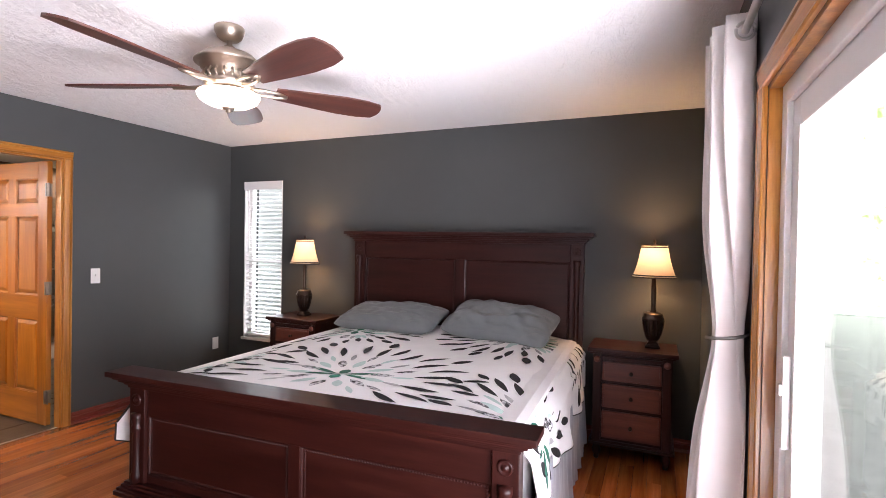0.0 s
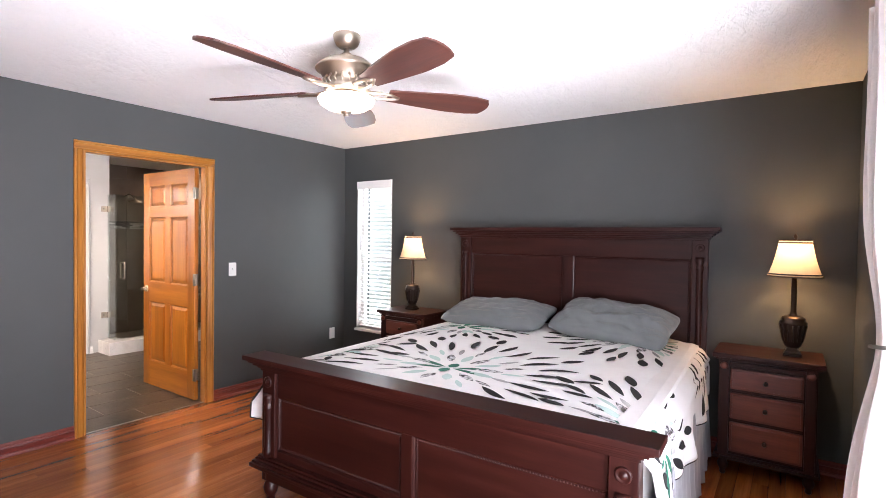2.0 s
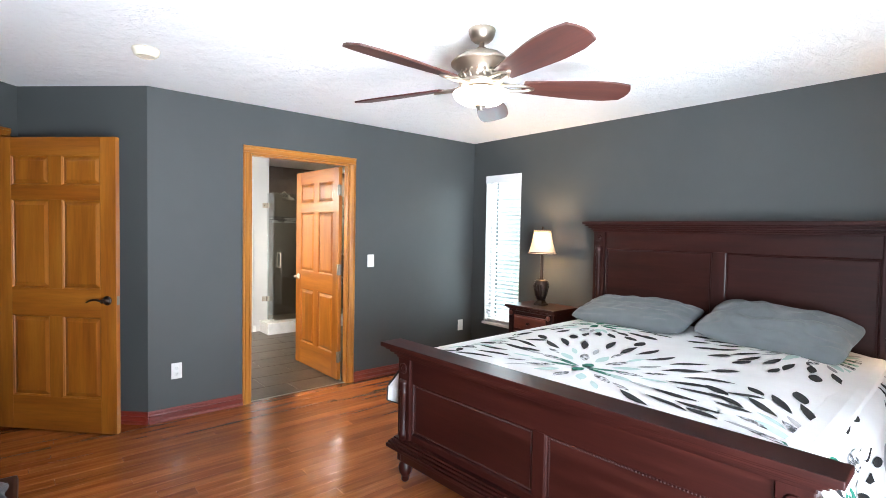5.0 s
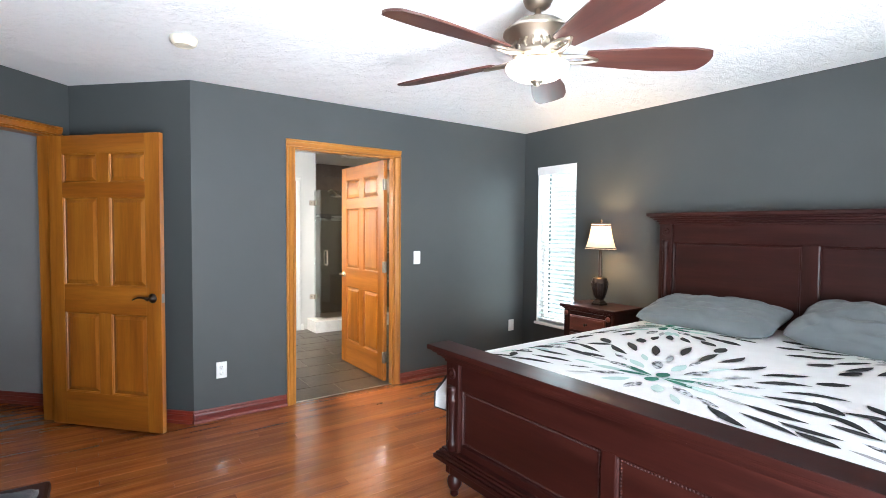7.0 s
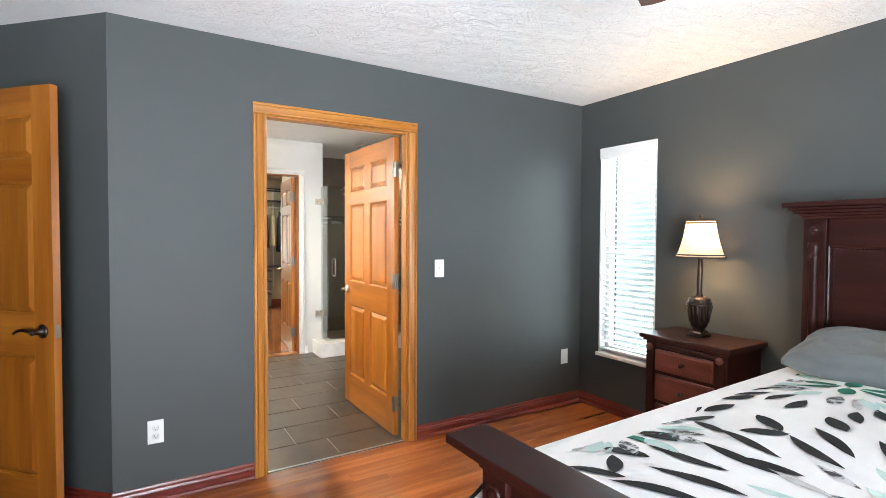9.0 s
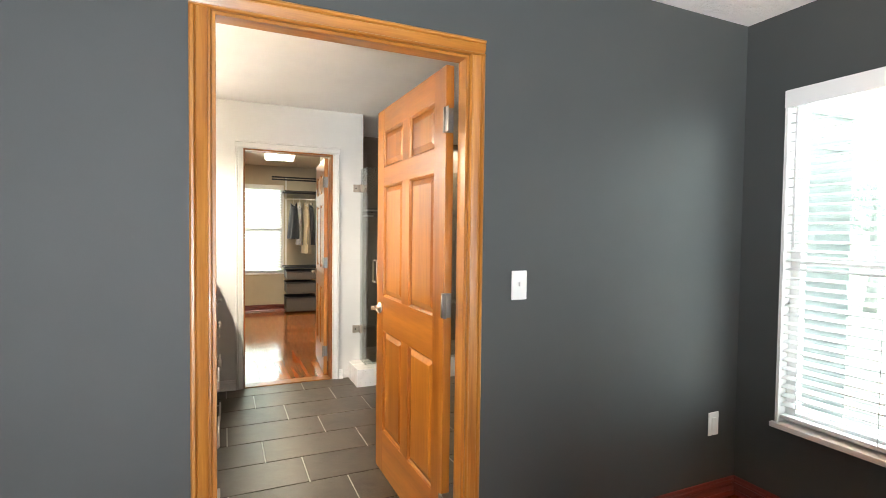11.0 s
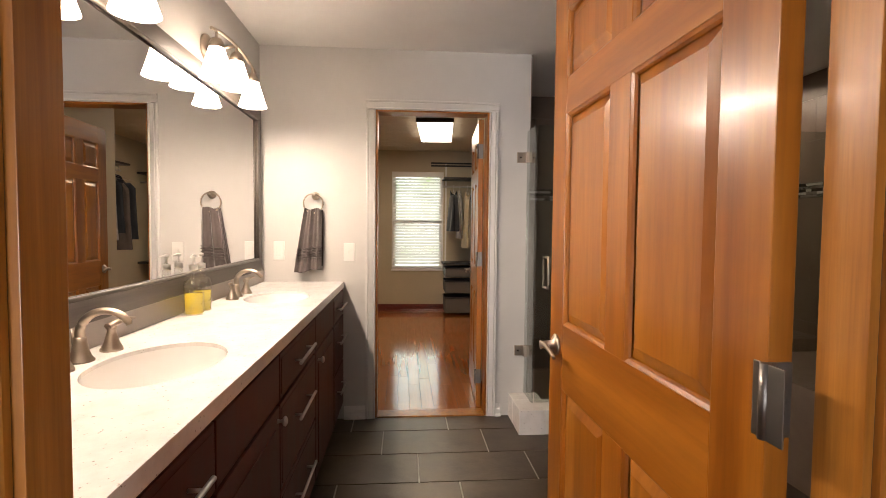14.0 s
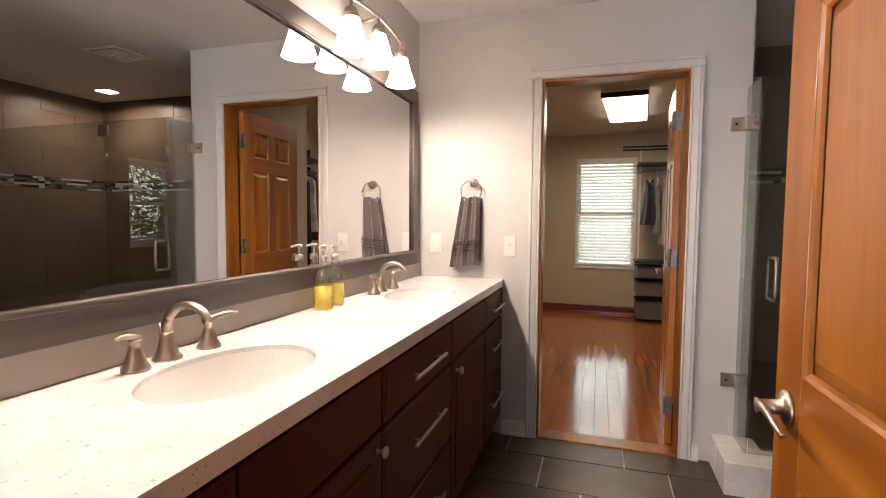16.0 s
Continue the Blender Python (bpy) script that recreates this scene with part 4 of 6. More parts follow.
quilt = thing("quilt", "white quilt with black and green petal bursts on the bed", "quilt", BED)
qs = part("sheet", quilt_sheet(), QUILT, quilt)
qm = qs.modifiers.new("thick", "SOLIDIFY")
qm.thickness, qm.offset = 0.012, 0.0
for u in (UL, UR):
    part("binding", tube(bmesh.new(), [drape(u, V0 + (V1 - V0) * j / 80, 0.0) for j in range(81)], 0.007, 6), QBLACK, quilt, "black edge binding")

part("binding", tube(bmesh.new(), [drape(UL + 0.42 * j / 20, V0, 0.0) for j in range(21)], 0.007, 6), QBLACK, quilt, "black edge binding")

prng = random.Random(7)
sewn = []


def petal(u, v, ang, length, width, mat, blunt=1.0, bend=0.0):
    """A leaf-shaped patch sewn on the quilt at (u, v), pointing along ang."""
    if mat is QBLACK:
        if any(math.hypot(u - p, v - q) < 0.082 for p, q in sewn):
            return
    elif any(math.hypot(u - p, v - q) < 0.03 for p, q in sewn):
        return
    sewn.append((u, v))
    bm = bmesh.new()
    n = 7
    c, s = math.cos(ang), math.sin(ang)
    left, right = [], []
    for k in range(n + 1):
        t = k / n
        w = width / 2 * (math.sin(math.pi * t) ** blunt)
        x = (t - 0.5) * length
        b = bend * (x * x) / length
        for sgn, row in ((1, left), (-1, right)):
            y = sgn * w + b
            uu, vv = u + c * x - s * y, v + s * x + c * y
            if not UL + 0.012 < uu < UR - 0.012 or not V0 + 0.01 < vv < V1:
                bm.free()
                return
            row.append(drape(uu, vv, 0.0095))
    ml = [bm.verts.new(p) for p in left]
    mr = [bm.verts.new(p) for p in right]
    for k in range(n):
        bm.faces.new([ml[k], ml[k + 1], mr[k + 1], mr[k]])
    bmesh.ops.remove_doubles(bm, verts=bm.verts, dist=0.0004)
    part("petal", bm, mat, quilt)


def burst(u, v, r, turn):
    """One flower burst: green heart, pale inner rays, black outer rays."""
    for k in range(2):
        a = turn + math.pi / 2 + k * math.pi
        petal(u + 0.052 * math.cos(a), v + 0.052 * math.sin(a), a, 0.085, 0.056, QGREEN, 0.6)
    for a in (turn + 0.28, turn - 0.28, turn + math.pi - 0.28, turn + math.pi + 0.28):
        petal(u + 0.12 * math.cos(a), v + 0.12 * math.sin(a), a, 0.19, 0.036, QGREEN, 0.9)
    for k in range(14):
        a = turn + (k + 0.5) * math.pi / 7
        petal(u + 0.21 * math.cos(a), v + 0.21 * math.sin(a), a, 0.15, 0.05, QTEAL if k % 2 else QSPOT, 0.8)
    for k in range(18):
        a = turn + (k + 0.3) * math.pi / 9
        d = r * 0.60
        petal(u + d * math.cos(a), v + d * math.sin(a), a, 0.13, 0.03, (QTEAL, QSPOT, QGREY)[k % 3], 0.8)
    for k in range(28):
        a = turn + k * 2 * math.pi / 28 + prng.uniform(-0.03, 0.03)
        d = r * (0.88 if k % 2 else 1.0) + prng.uniform(-0.01, 0.01)
        petal(u + d * math.cos(a), v + d * math.sin(a), a, 0.20 * (r / 0.5), 0.042, QBLACK, 0.9, prng.uniform(-0.3, 0.3))
    for k in range(22):
        a = turn + (k + 0.5) * 2 * math.pi / 22
        d = r * 1.26 + prng.uniform(-0.015, 0.015)
        if prng.random() < 0.8:
            petal(u + d * math.cos(a), v + d * math.sin(a), a, 0.14, 0.055 if k % 3 else 0.04, QBLACK, 0.7)


for vv in (0.08, 0.19, 0.30):
    petal(-1.31, FBY + 0.05 + vv, 0.25, 0.20, 0.09, QBLACK, 0.6)
for k in range(7):
    petal(1.00 + 0.055 * k, FBY + 0.16 + 0.03 * (k % 3), 0.9 + 0.2 * (k % 2), 0.15, 0.05, QGREEN if k == 4 else QBLACK, 0.7)
burst(-0.06, -1.745, 0.56, 0.06)
burst(-0.60, -0.675, 0.38, 0.1)
burst(0.64, -0.468, 0.46, 0.2)
burst(1.00, -1.95, 0.46, 0.4)
burst(-0.92, -1.71, 0.36, 0.0)


def pillow(label, m, sx, sy, sz, seed):
    bm = bmesh.new()
    nu, nv = 72, 48
    rows = {}
    for side in (1, -1):
        for i in range(nu + 1):
            for j in range(nv + 1):
                a, b = 2 * i / nu - 1, 2 * j / nv - 1
                edge = max(abs(a), abs(b))
                if edge > 0.999 and side < 0:
                    rows[(side, i, j)] = rows[(1, i, j)]
                    continue
                puff = (max(0.0, 1 - abs(a) ** 2.6) * max(0.0, 1 - abs(b) ** 2.6)) ** 0.55
                pull = 1 - 0.07 * (1 - abs(a)) * abs(b) ** 2 - 0.0
                pull2 = 1 - 0.07 * (1 - abs(b)) * abs(a) ** 2
                wr = 0.022 * noise.noise(Vector((a * 2.2 + seed, b * 4.5, side))) + 0.012 * noise.noise(Vector((a * 5 + b * 3, b * 1.6, seed)))
                wr -= 0.012 * abs(a) ** 0.7 * max(0.0, 1 - abs(noise.noise(Vector((a * 1.5 + seed, b * 2.6 - a * 1.2, 7.0)))) * 6)
                round_ = (1 - 0.12 * abs(a) ** 5) * (1 - 0.04 * b * b)
                rows[(side, i, j)] = bm.verts.new((a * sx / 2 * pull2 * (1 - 0.10 * abs(b) ** 4), b * sy / 2 * pull * round_, side * sz / 2 * puff + wr * puff * 1.3 * (1 if side > 0 else 0.5)))
    for side in (1, -1):
        for i in range(nu):
            for j in range(nv):
                q = list(dict.fromkeys([rows[(side, i, j)], rows[(side, i + 1, j)], rows[(side, i + 1, j + 1)], rows[(side, i, j + 1)]]))
                if len(q) > 2:
                    try:
                        f = bm.faces.new(q)
                        f.smooth = True
                    except ValueError:
                        pass
    ob = tagged(part("pillow", bm, PILLOW), label, "pillow", "pillows on the bed")
    ob.matrix_basis = m
    return ob


pillow("slate-grey pillow lying flat against the headboard", BED @ pose(-0.47, -0.37, MZ + 0.085, 15, 0, -2), 0.90, 0.52, 0.165, 1.3)
pillow("plump slate-grey pillow leaning on the headboard", BED @ pose(0.42, -0.37, MZ + 0.105, 21, 4, -7), 0.84, 0.53, 0.20, 4.1)

# ---- nightstands and lamps ----


def nightstand(m, label):
    ob = thing("nightstand", label, "nightstand", m, "nightstands beside the bed")
    w, d, h = 0.50, 0.375, 0.722
    part("body", boxed(-w / 2, -d + 0.02, 0.13, w / 2, 0, h, bev=0.003), CHERRY_V, ob)
    bm = bmesh.new()
    box(bm, -w / 2 - 0.018, -d - 0.004, h, w / 2 + 0.018, 0.004, h + 0.014, bev=0.004)
    box(bm, -w / 2 - 0.034, -d - 0.022, h + 0.014, w / 2 + 0.034, 0.006, h + 0.042, bev=0.006)
    part("top", bm, CHERRY, ob)
    bm = bmesh.new()
    box(bm, -w / 2 - 0.022, -d - 0.006, 0.10, w / 2 + 0.022, 0.0, 0.118, bev=0.004)
    box(bm, -w / 2 - 0.012, -d + 0.004, 0.118, w / 2 + 0.012, 0.0, 0.135, bev=0.004)
    part("plinth", bm, CHERRY, ob)
    part("pull_out_shelf", boxed(-w / 2 + 0.06, -d + 0.004, h - 0.032, w / 2 - 0.06, -d + 0.03, h - 0.012, bev=0.003), CHERRY, ob)
    for a, b in ((0.545, 0.674), (0.362, 0.522), (0.155, 0.338)):
        dr = part("drawer", boxed(-w / 2 + 0.065, -d, a, w / 2 - 0.065, -d + 0.03, b, bev=0.006), CHERRY_D, ob, "cherry drawer front")
        part("drawer_edge", boxed(-w / 2 + 0.078, -d - 0.004, a + 0.013, w / 2 - 0.078, -d + 0.002, b - 0.013, bev=0.003), CHERRY_D, dr)
        part("knob", lathe(bmesh.new(), [(0.011, 0), (0.006, 0.006), (0.005, 0.014), (0.012, 0.02), (0.013, 0.025), (0.008, 0.03), (0, 0.031)], 16, pose(0, -d - 0.004, (a + b) / 2, 90)), BRONZE, dr, "dark bronze knob")
    for sx in (-1, 1):
        x = sx * (w / 2 - 0.032)
        p = part("pilaster", boxed(x - 0.026, -d - 0.002, 0.135, x + 0.026, -d + 0.025, h, bev=0.004), CHERRY_V, ob)
        part("scroll", lathe(bmesh.new(), [(0.022, 0), (0.022, 0.008), (0.012, 0.012), (0, 0.014)], 16, pose(x, -d - 0.002, h - 0.035, 90)), CHERRY_D, p)
        part("bun_foot", lathe(bmesh.new(), [(0, 0), (0.013, 0), (0.018, 0.01), (0.015, 0.025), (0.027, 0.045), (0.03, 0.065), (0.022, 0.085), (0.026, 0.1), (0, 0.1)], 20, pose(x, -d + 0.03, 0)), CHERRY_V, ob)
        part("bun_foot", lathe(bmesh.new(), [(0, 0), (0.013, 0), (0.018, 0.01), (0.015, 0.025), (0.027, 0.045), (0.03, 0.065), (0.022, 0.085), (0.026, 0.1), (0, 0.1)], 20, pose(x, -0.04, 0)), CHERRY_V, ob)
    return ob


nightstand(pose(-0.035, 3.983, 0, 0, 0, 0), "dark cherry three-drawer nightstand with bun feet")
nightstand(pose(-2.88, 3.983, 0, 0, 0, 0), "dark cherry three-drawer nightstand by the narrow window")


def table_lamp(m, label):
    ob = thing("table_lamp", label, "table lamp", m @ Matrix.Diagonal((1, 1, 1.025, 1)), "lamps on the nightstands")
    b = part("base", lathe(bmesh.new(), [(0, 0), (0.066, 0), (0.066, 0.014), (0.054, 0.02), (0.05, 0.032), (0.036, 0.04), (0.036, 0.052)], 4, pose(0, 0, 0, 0, 0, 45)), BRONZE, ob)
    for f in b.data.polygons:
        f.use_smooth = False
    u = part("urn", lathe(bmesh.new(), [(0.036, 0.05), (0.046, 0.062), (0.052, 0.09), (0.062, 0.15), (0.07, 0.185), (0.072, 0.2), (0.06, 0.21), (0.064, 0.222), (0.056, 0.23), (0.04, 0.236), (0.0, 0.24)], 20), BRONZE, ob, "fluted dark bronze urn")
    bm = bmesh.new()
    for k in range(16):
        a = 2 * math.pi * k / 16
        tube(bm, [((0.05 + 0.02 * t) * math.cos(a), (0.05 + 0.02 * t) * math.sin(a), 0.085 + 0.10 * t) for t in (0, 0.5, 1)], 0.005, 5)
    part("fluting", bm, BRONZE, u)
    part("stem", lathe(bmesh.new(), [(0.024, 0.236), (0.018, 0.25), (0.015, 0.26), (0.016, 0.40), (0.014, 0.47), (0.02, 0.478), (0.012, 0.486), (0.008, 0.60), (0, 0.60)], 16), BRONZE, ob)
    prof = [(0.142, 0.475), (0.129, 0.50), (0.114, 0.545), (0.101, 0.595), (0.091, 0.645), (0.084, 0.685)]
    sh = part("shade", lathe(bmesh.new(), prof, 36, None, 1.0, 0.8), SHADE, ob, "glowing cream bell shade")
    for z, r in ((0.472, 0.143), (0.486, 0.137), (0.674, 0.087), (0.689, 0.0855)):
        ring = [(r * math.cos(a), 0.8 * r * math.sin(a), z) for a in np.linspace(0, 2 * math.pi, 41)]
        part("trim", tube(bmesh.new(), ring, 0.0045, 6), TRIMB, sh, "dark braid trim")
    part("harp", tube(bmesh.new(), [(0.083, 0, 0.685), (0, 0, 0.688), (-0.083, 0, 0.685)], 0.003, 6), BRONZE, ob)
    part("finial", lathe(bmesh.new(), [(0, 0.69), (0.012, 0.69), (0.006, 0.70), (0.012, 0.712), (0.004, 0.725), (0, 0.73)], 14), BRONZE, ob)
    return ob


LAMP_R, LAMP_L = (0.090, 3.80, 0.7645), (-2.90, 3.80, 0.7645)
table_lamp(pose(*LAMP_R), "dark bronze urn lamp with lit cream shade on a nightstand")
table_lamp(pose(*LAMP_L), "dark bronze urn lamp with lit cream shade beside the window")
for name, p in (("bulb_r", LAMP_R), ("bulb_l", LAMP_L)):
    point_lamp(name, (p[0], p[1], p[2] + 0.63), 27.0, WARM, 0.035)
    point_lamp(name, (p[0], p[1], p[2] + 0.50), 9.0, WARM, 0.03)

# ---- ceiling fan ----
FAN = (-1.735, 1.806)
fan = thing("ceiling_fan", "five-blade walnut and nickel ceiling fan with a lit bowl", "ceiling fan", pose(*FAN, 0))
part("canopy", lathe(bmesh.new(), [(0, H), (0.064, H), (0.067, H - 0.006), (0.064, H - 0.026), (0.054, H - 0.048), (0.040, H - 0.060), (0.020, H - 0.064), (0, H - 0.064)], 32), NICKEL, fan)
part("downrod", lathe(bmesh.new(), [(0.013, H - 0.05), (0.013, H - 0.088), (0.024, H - 0.09), (0.028, H - 0.102), (0.0, H - 0.104)], 20), NICKEL, fan)
FZ = H - 0.24
part("motor", lathe(bmesh.new(), [(0, FZ + 0.138), (0.05, FZ + 0.134), (0.105, FZ + 0.112), (0.142, FZ + 0.082), (0.15, FZ + 0.074), (0.15, FZ + 0.066), (0.128, FZ + 0.062), (0.122, FZ + 0.04), (0.09, FZ + 0.022), (0.088, FZ - 0.008), (0.112, FZ - 0.015), (0.10, FZ - 0.038), (0.075, FZ - 0.048), (0, FZ - 0.048)], 40), NICKEL, fan)
bm = bmesh.new()
for k in range(20):
    a = 2 * math.pi * k / 20
    tube(bm, [(0.10 * math.cos(a), 0.10 * math.sin(a), FZ + 0.03), (0.118 * math.cos(a), 0.118 * math.sin(a), FZ + 0.005), (0.10 * math.cos(a), 0.10 * math.sin(a), FZ - 0.02)], 0.006, 6)
part("motor_ribs", bm, NICKEL, fan)
part("light_ring", lathe(bmesh.new(), [(0.06, FZ - 0.045), (0.085, FZ - 0.055), (0.085, FZ - 0.065), (0.06, FZ - 0.07)], 32), NICKEL, fan)
part("light_bowl", lathe(bmesh.new(), [(0.085, FZ - 0.06), (0.132, FZ - 0.066), (0.138, FZ - 0.075), (0.127, FZ - 0.098), (0.095, FZ - 0.118), (0.05, FZ - 0.130), (0, FZ - 0.132)], 40), BOWL, fan, "frosted glass light bowl")
part("bowl_finial", lathe(bmesh.new(), [(0, FZ - 0.129), (0.03, FZ - 0.130), (0.026, FZ - 0.139), (0.012, FZ - 0.143), (0.014, FZ - 0.152), (0, FZ - 0.155)], 20), NICKEL, fan)


def fan_blade():
    bm = bmesh.new()
    n = 14
    outl = []
    for k in range(n + 1):
        t = k / n
        x = 0.21 + 0.53 * t
        w = 0.052 + 0.034 * min(1, t * 1.6) - 0.030 * max(0, t - 0.85) ** 1 / 0.15 * 0.5
        outl.append((x, w + 0.004 * math.sin(t * 3)))
    top, bot = [], []
    for x, w in outl:
        top.append([bm.verts.new((x + (0.02 if k == n else 0), s * w, 0.004)) for k, s in ((0, 1), (0, 0.5), (0, 0), (0, -0.5), (0, -1))])
        bot.append([bm.verts.new((x, s * w, -0.004)) for s in (1, 0.5, 0, -0.5, -1)])
    for s in (top, bot):
        for a, b in zip(s, s[1:]):
            for j in range(4):
                bm.faces.new([a[j], a[j + 1], b[j + 1], b[j]])
    for a, b, c, d in zip(top, top[1:], bot, bot[1:]):
        bm.faces.new([a[0], b[0], d[0], c[0]])
        bm.faces.new([a[4], b[4], d[4], c[4]])
    for k in (0, -1):
        for j in range(4):
            bm.faces.new([top[k][j], top[k][j + 1], bot[k][j + 1], bot[k][j]])
    for s in (top, bot):
        for j, bow in enumerate((0, 0.018, 0.024, 0.018, 0)):
            s[-1][j].co.x += bow
    return bm


blade_mesh = mesh_of("blade", fan_blade(), BLADE)
for k in range(5):
    rot = pose(0, 0, FZ - 0.03, 0, 0, -88 + 72 * k)
    b = new("blade", blade_mesh)
    b.parent = fan
    b.matrix_basis = rot @ pose(0, 0, 0, -13)
    bm = bmesh.new()
    for y in (-0.022, 0.022):
        tube(bm, [(0.09, y * 0.6, 0.0), (0.15, y * 1.2, -0.008), (0.22, y, -0.008), (0.265, 0, -0.009)], 0.008, 8)
    ir = part("blade_iron", bm, NICKEL, fan, "polished nickel blade bracket")
    ir.matrix_basis = rot @ pose(0, 0, 0, -13)

# ---- small things in the bedroom ----


def wall_plate(name, label, m, kind):
    """Local x across, z up, -y out of the wall."""
    ob = thing(name, label, "wall plate", m)
    part("plate", boxed(-0.036, -0.006, -0.06, 0.036, 0, 0.06, bev=0.003), PLASTIC, ob)
    if kind == "switch":
        part("toggle", boxed(-0.005, -0.018, -0.004, 0.005, -0.005, 0.014, bev=0.002), PLASTIC, ob)
        part("toggle_frame", boxed(-0.008, -0.0075, -0.014, 0.008, -0.005, 0.014), PLASTIC, ob)
    elif kind == "outlet":
        for z in (-0.021, 0.021):
            s = part("socket", lathe(bmesh.new(), [(0.0165, 0), (0.0165, 0.0025), (0, 0.0026)], 20, pose(0, -0.006, z, 90)), PLASTIC, ob)
            bm = bmesh.new()
            for x in (-0.006, 0.006):
                box(bm, x - 0.001, -0.0092, z - 0.001, x + 0.001, -0.0084, z + 0.007)
            box(bm, -0.002, -0.0092, z - 0.010, 0.002, -0.0084, z - 0.006)
            part("slots", bm, BLACKP, s)
    else:
        part("rocker", boxed(-0.016, -0.009, -0.033, 0.016, -0.005, 0.033, bev=0.002), PLASTIC, ob)
    return ob


wall_plate("light_switch", "white toggle switch plate on the grey wall", face_plus_x(XD, 2.635) @ pose(0, 0, 1.147), "switch")
wall_plate("wall_outlet", "white duplex outlet on the grey wall", face_plus_x(XD, 0.947) @ pose(0, 0, 0.362), "outlet")
wall_plate("wall_outlet", "white cover plate low on the grey wall by the window", face_plus_x(XD, 3.826) @ pose(0, 0, 0.393), "blank")
sd = thing("smoke_detector", "round cream smoke detector on the ceiling", "smoke detector", pose(-3.216, 0.616, 0))
part("body", lathe(bmesh.new(), [(0, H), (0.07, H), (0.07, H - 0.012), (0.062, H - 0.034), (0.04, H - 0.042), (0, H - 0.044)], 32), OFFWHITE, sd)
part("vent_ring", lathe(bmesh.new(), [(0.05, H - 0.036), (0.052, H - 0.042), (0.044, H - 0.046), (0.042, H - 0.04)], 32), OFFWHITE, sd)

bench = thing("bench", "dark wooden bench with rounded corners by the entry", "bench", pose(-2.53, -1.146, 0))
part("seat", boxed(0, 0, 0.41, 0.46, 1.2, 0.45, bev=0.014), CHERRY, bench)
for x in (0.03, 0.38):
    for y in (0.03, 1.11):
        part("leg", boxed(x, y, 0, x + 0.05, y + 0.05, 0.41, bev=0.004), CHERRY_V, bench)
part("apron", boxed(0.03, 0.05, 0.33, 0.05, 1.14, 0.41, bev=0.002), CHERRY, bench)
part("apron", boxed(0.41, 0.05, 0.33, 0.43, 1.14, 0.41, bev=0.002), CHERRY, bench)


def folded_cloth():
    bm = bmesh.new()
    n, k = 30, 30
    g = []
    for i in range(n + 1):
        row = []
        for j in range(k + 1):
            a, b = i / n, j / k
            e = min(1.0, 6 * min(a, 1 - a, b, 1 - b) + 0.02)
            z = 0.004 + e ** 0.5 * (0.05 + 0.02 * noise.noise(Vector((a * 4, b * 5, 2))) + 0.012 * math.sin(a * 13 + b * 4))
            row.append(bm.verts.new((0.09 + 0.35 * a + 0.012 * noise.noise(Vector((b * 7, 0, 1))), 0.55 + 0.62 * b + 0.02 * noise.noise(Vector((a * 5, 3, 0))), 0.45 + z)))
        g.append(row)
    for i in range(n):
        for j in range(k):
            f = bm.faces.new([g[i][j], g[i + 1][j], g[i + 1][j + 1], g[i][j + 1]])
            f.smooth = True
    return bm


fc = tagged(part("folded_cloth", folded_cloth(), NAVY), "navy cloth lying crumpled on the bench", "cloth")
fc.matrix_basis = pose(-2.53, -1.146, 0)
fc.modifiers.new("thick", "SOLIDIFY").thickness = 0.004

# ---- vanity ----
VF = 1.452           # cabinet face
TOP = 0.92


def bar_pull(parent, x, z, y, length):
    h = part("bar_pull", tube(bmesh.new(), [(x - length / 2, y + 0.03, z), (x + length / 2, y + 0.03, z)], 0.006, 10), STEEL, parent, "steel bar pull")
    for s in (-0.35, 0.35):
        part("post", tube(bmesh.new(), [(x + s * length, y, z), (x + s * length, y + 0.03, z)], 0.0045, 8), STEEL, h)


def front(parent, name, x0, x1, z0, z1, panel):
    g = 0.003
    f = part(name, boxed(x0 + g, VF, z0 + g, x1 - g, VF + 0.019, z1 - g, bev=0.004), ESPRESSO, parent)
    if panel:
        bm = bmesh.new()
        e = 0.06
        box(bm, x0 + e, VF + 0.0185, z0 + e, x1 - e, VF + 0.023, z1 - e, bev=0.003)
        part("raised_panel", bm, ESPRESSO, f)
    return f


